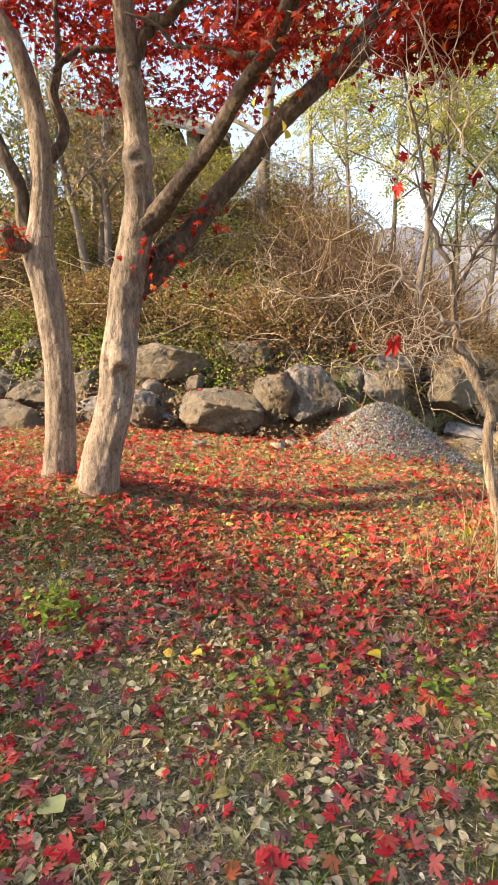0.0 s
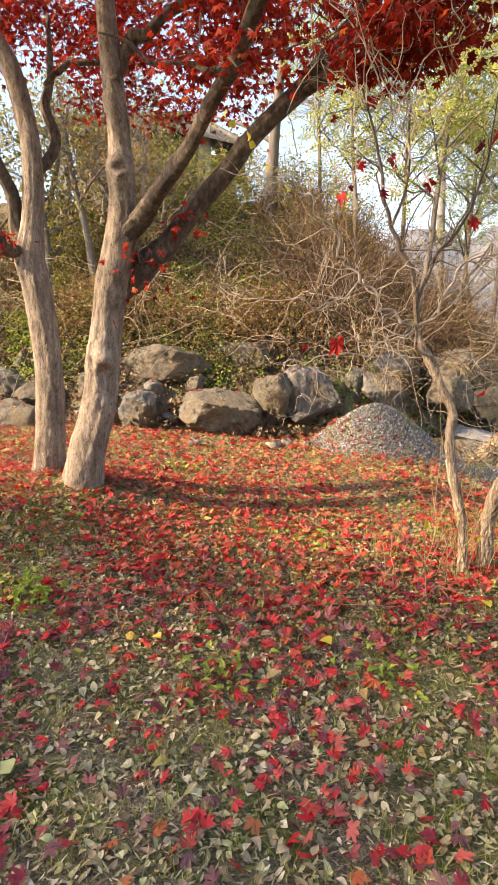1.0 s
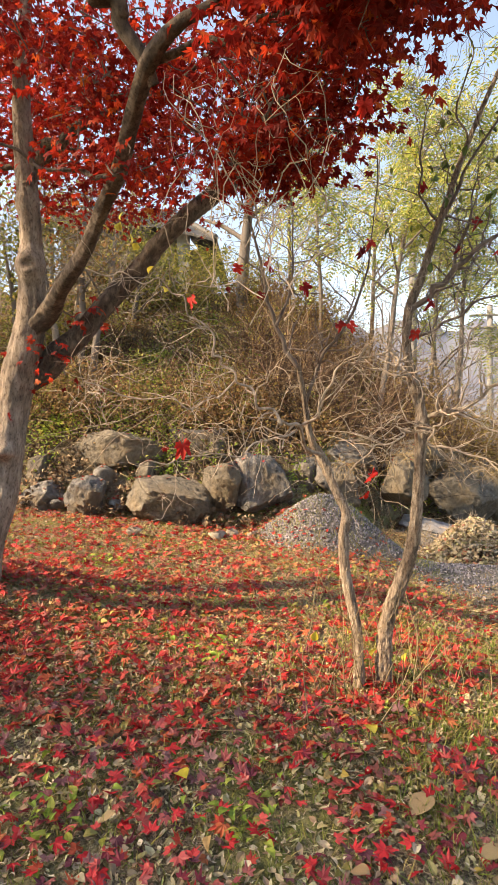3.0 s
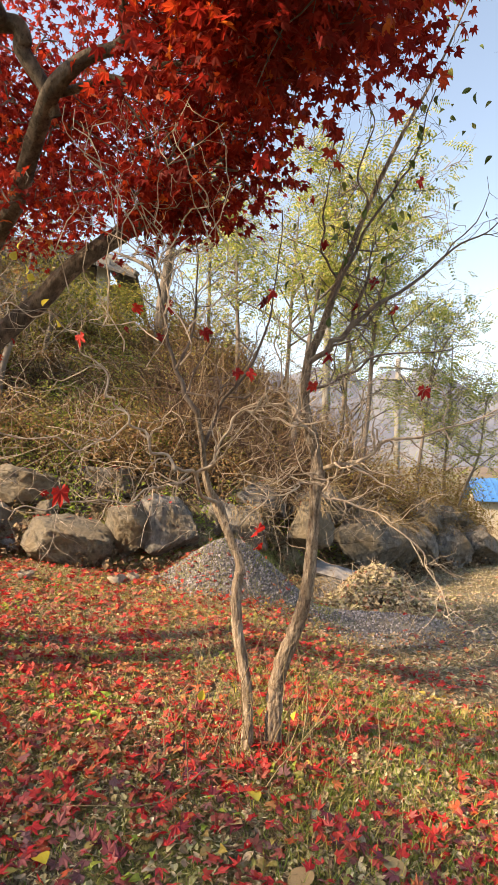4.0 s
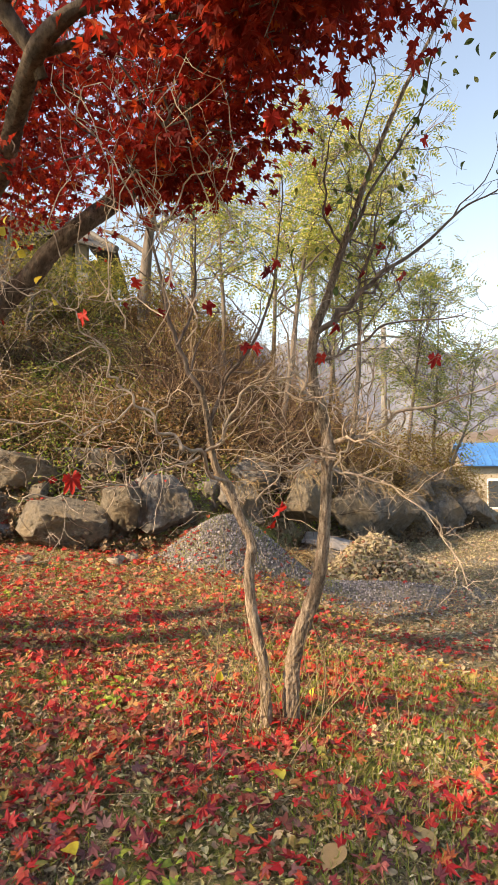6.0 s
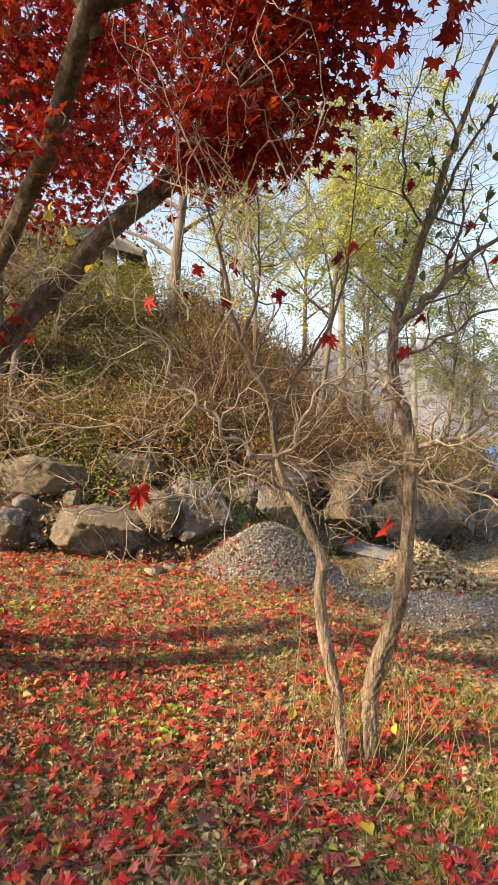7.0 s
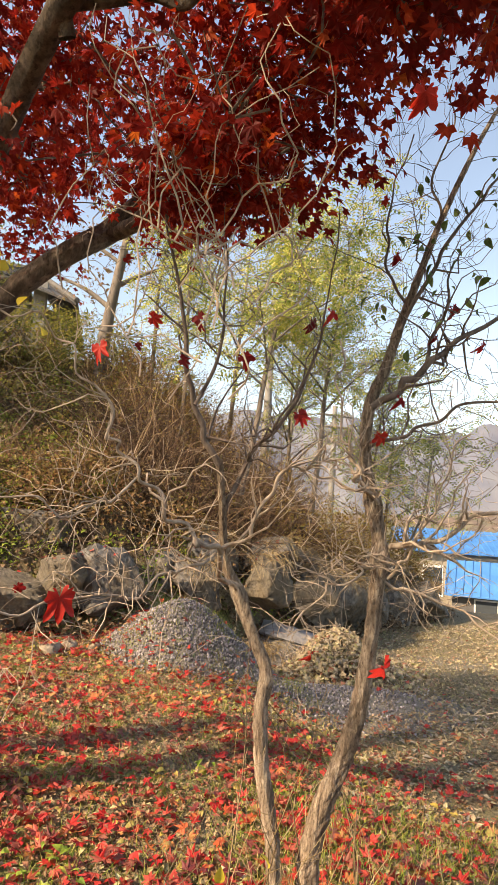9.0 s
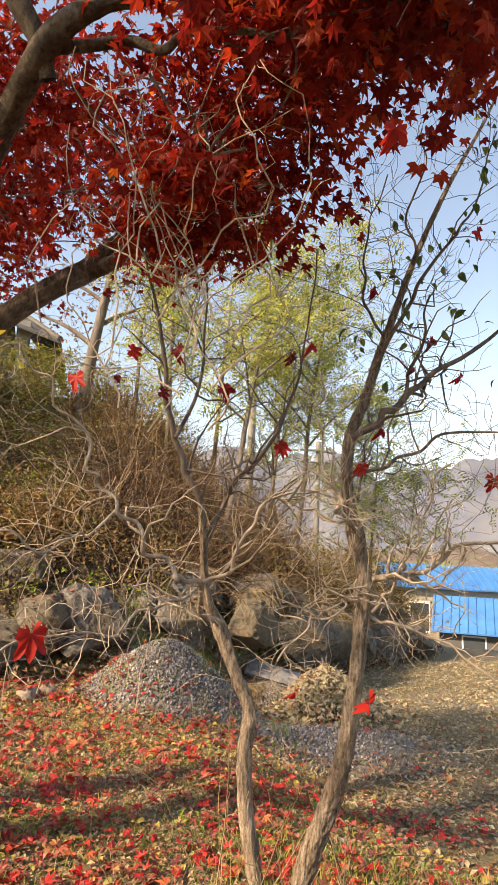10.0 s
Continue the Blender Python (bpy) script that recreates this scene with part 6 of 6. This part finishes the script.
def broken_leaves():
    """Small reddish-brown bits that fill the gaps between the red leaves."""
    g = np.random.default_rng(104)
    n = 34000
    x, y = g.uniform(-3.6, 3.0, n), g.uniform(2.3, 7.9, n)
    ok = (g.uniform(0, 1, n) < fold(2.2, 3.2, y) * (1 - 0.6 * fold(1.8, 3.0, x))) & (y < foot_line(x) + 0.25) & (heap_height(x, y) < 0.06)
    x, y = x[ok], y[ok]
    k = len(x)
    W, G = scattered(*plain_leaf(0.26, 0.2, 0.5, 2), ground_pos(x, y, g.uniform(0.006, 0.028, k)), turns(g.uniform(0, 6.3, k), g.normal(0, 0.35, k), g.normal(0, 0.35, k)), g.uniform(0.018, 0.046, k))
    tagged(new("broken_leaves", mesh_of("broken_leaves", W, G, M_BITS)), "broken reddish-brown bits of fallen leaves", "litter", kind="stuff")


broken_leaves()


def bright_litter():
    """Small yellow and green leaves and low herbs among the red ones."""
    g = np.random.default_rng(105)
    bag = Bag()
    n = 4200
    x, y = g.uniform(-3.6, 2.9, n), g.uniform(1.0, 7.4, n)
    keep = (heap_height(x, y) < 0.04) & np.array([noise.noise(Vector((a * 1.1, b * 1.1, 30.0))) > -0.05 for a, b in zip(x, y)]) & (g.uniform(0, 1, n) < 0.25 + 0.75 * fold(2.2, 3.2, y))
    x, y = x[keep], y[keep]
    k = len(x)
    bag.add(*scattered(*plain_leaf(0.30, 0.2, 0.4, 4), ground_pos(x, y, g.uniform(0.01, 0.035, k)), turns(g.uniform(0, 6.3, k), g.normal(0, 0.4, k), g.normal(0, 0.4, k)), g.uniform(0.03, 0.065, k)))
    tagged(new("yellow_litter", bag.mesh("yellow_litter", M_YELLOWISH)), "scattered small yellow and olive leaves", "litter", kind="stuff")
    bag = Bag()
    for cx, cy, m, spread, h in [(-0.86, 2.62, 80, 0.06, 0.12), (-0.78, 2.58, 30, 0.05, 0.07), (0.10, 2.22, 40, 0.09, 0.05), (0.75, 2.28, 40, 0.09, 0.05), (0.55, 3.5, 40, 0.1, 0.05), (-0.55, 5.2, 50, 0.12, 0.06)] + [(g.uniform(-1.5, 2.4), g.uniform(1.3, 6.5), 9, 0.05, 0.02) for _ in range(9)]:
        x, y = g.normal(cx, spread, m), g.normal(cy, spread, m)
        pos = ground_pos(x, y, g.uniform(0.02, h + 0.02, m))
        bag.add(*scattered(*plain_leaf(0.26, 0.2, 0.6, 4), pos, turns(g.uniform(0, 6.3, m), g.normal(0, 0.3, m), g.normal(0.5, 0.4, m)), g.uniform(0.03, 0.06, m)))
    tagged(new("green_herbs", bag.mesh("green_herbs", M_FRESH)), "low green herbs growing through the litter", "herbs", kind="stuff")


bright_litter()


def blade():
    V = [(-0.03, 0, 0), (0.03, 0, 0), (-0.02, 0.12, 0.5), (0.02, 0.12, 0.5), (0, 0.42, 0.92)]
    return np.array(V), np.array([(0, 1, 3), (0, 3, 2), (2, 3, 4)])


def grass():
    g = np.random.default_rng(103)
    bag = Bag()
    for tufts, per, x0, x1, y0, y1, spread, lo, hi in ((700, 30, -2.0, 2.2, 0.9, 3.8, 0.05, 0.025, 0.085), (620, 44, 1.4, 4.0, 1.6, 4.2, 0.09, 0.03, 0.10), (1500, 22, -3.0, 2.6, 3.0, 7.2, 0.07, 0.03, 0.08), (1500, 16, 2.3, 9.0, 3.6, 12.5, 0.16, 0.02, 0.05)):
        cx, cy = g.uniform(x0, x1, tufts), g.uniform(y0, y1, tufts)
        x = np.repeat(cx, per) + g.normal(0, spread, tufts * per)
        y = np.repeat(cy, per) + g.normal(0, spread, tufts * per)
        ok = y < foot_line(x) + 0.1
        x, y = x[ok], y[ok]
        k = len(x)
        bag.add(*scattered(*blade(), ground_pos(x, y, np.full(k, -0.004)), turns(g.uniform(0, 6.3, k), g.normal(0, 0.3, k), g.normal(-0.25, 0.35, k)), g.uniform(lo, hi, k)))
    dry = Bag()
    cx, cy = g.uniform(2.6, 8.8, 620), g.uniform(3.6, 12.4, 620)
    x = np.repeat(cx, 14) + g.normal(0, 0.07, 620 * 14)
    y = np.repeat(cy, 14) + g.normal(0, 0.07, 620 * 14)
    ok = y < foot_line(x) + 0.1
    x, y = x[ok], y[ok]
    k = len(x)
    dry.add(*scattered(*blade(), ground_pos(x, y, np.full(k, -0.004)), turns(g.uniform(0, 6.3, k), g.normal(0, 0.5, k), g.normal(-0.35, 0.5, k)), g.uniform(0.04, 0.11, k)))
    tagged(new("dry_grass", dry.mesh("dry_grass", M_STRAW)), "dry straw-coloured grass tufts over the yard", "grass", kind="stuff")
    tagged(new("grass", bag.mesh("grass", M_GRASS)), "short tufts of green and dry grass", "grass", kind="stuff")


grass()

# single broad leaves that stand out on the ground: x, y, size, turn, material, words
for x, y, s, a, mat, text in ((0.526, 2.478, 0.085, 0.7, M_YELLOW, "round yellow leaf lying on the litter"), (1.42, 2.36, 0.13, 2.4, M_BROAD, "broad dry brown leaf lying on the litter"), (-0.543, 1.71, 0.12, 4.0, M_PALE, "large pale green leaf lying on the soil"),
                              (1.16, 2.10, 0.07, 1.1, M_BROAD, "broad dry brown leaf lying on the litter"), (1.62, 2.18, 0.11, 5.0, M_BROAD, "broad dry brown leaf lying on the litter"), (1.78, 2.42, 0.12, 3.3, M_BROAD, "broad dry brown leaf lying on the litter"),
                              (1.30, 2.75, 0.08, 0.4, M_YELLOW, "round yellow leaf lying on the litter"), (0.30, 2.25, 0.07, 2.2, M_BROAD, "broad dry brown leaf lying on the litter"), (0.62, 1.95, 0.055, 1.5, M_BROAD, "broad dry brown leaf lying on the litter"), (-0.20, 2.42, 0.07, 0.9, M_YELLOW, "round yellow leaf lying on the litter"), (1.22, 2.62, 0.07, 3.9, M_BROAD, "broad dry brown leaf lying on the litter")):
    ob = new("fallen_broad_leaf", mesh_of("broad_leaf", *plain_leaf(0.36, 0.10, a, 9), mat, True))
    ob.matrix_basis = pose(x, y, float(land(x, y)) + 0.042, 8 * math.sin(a * 5), 8 * math.cos(a * 3), a * 57) @ Matrix.Scale(s, 4)
    tagged(ob, text, "leaf", "fallen broad leaves")
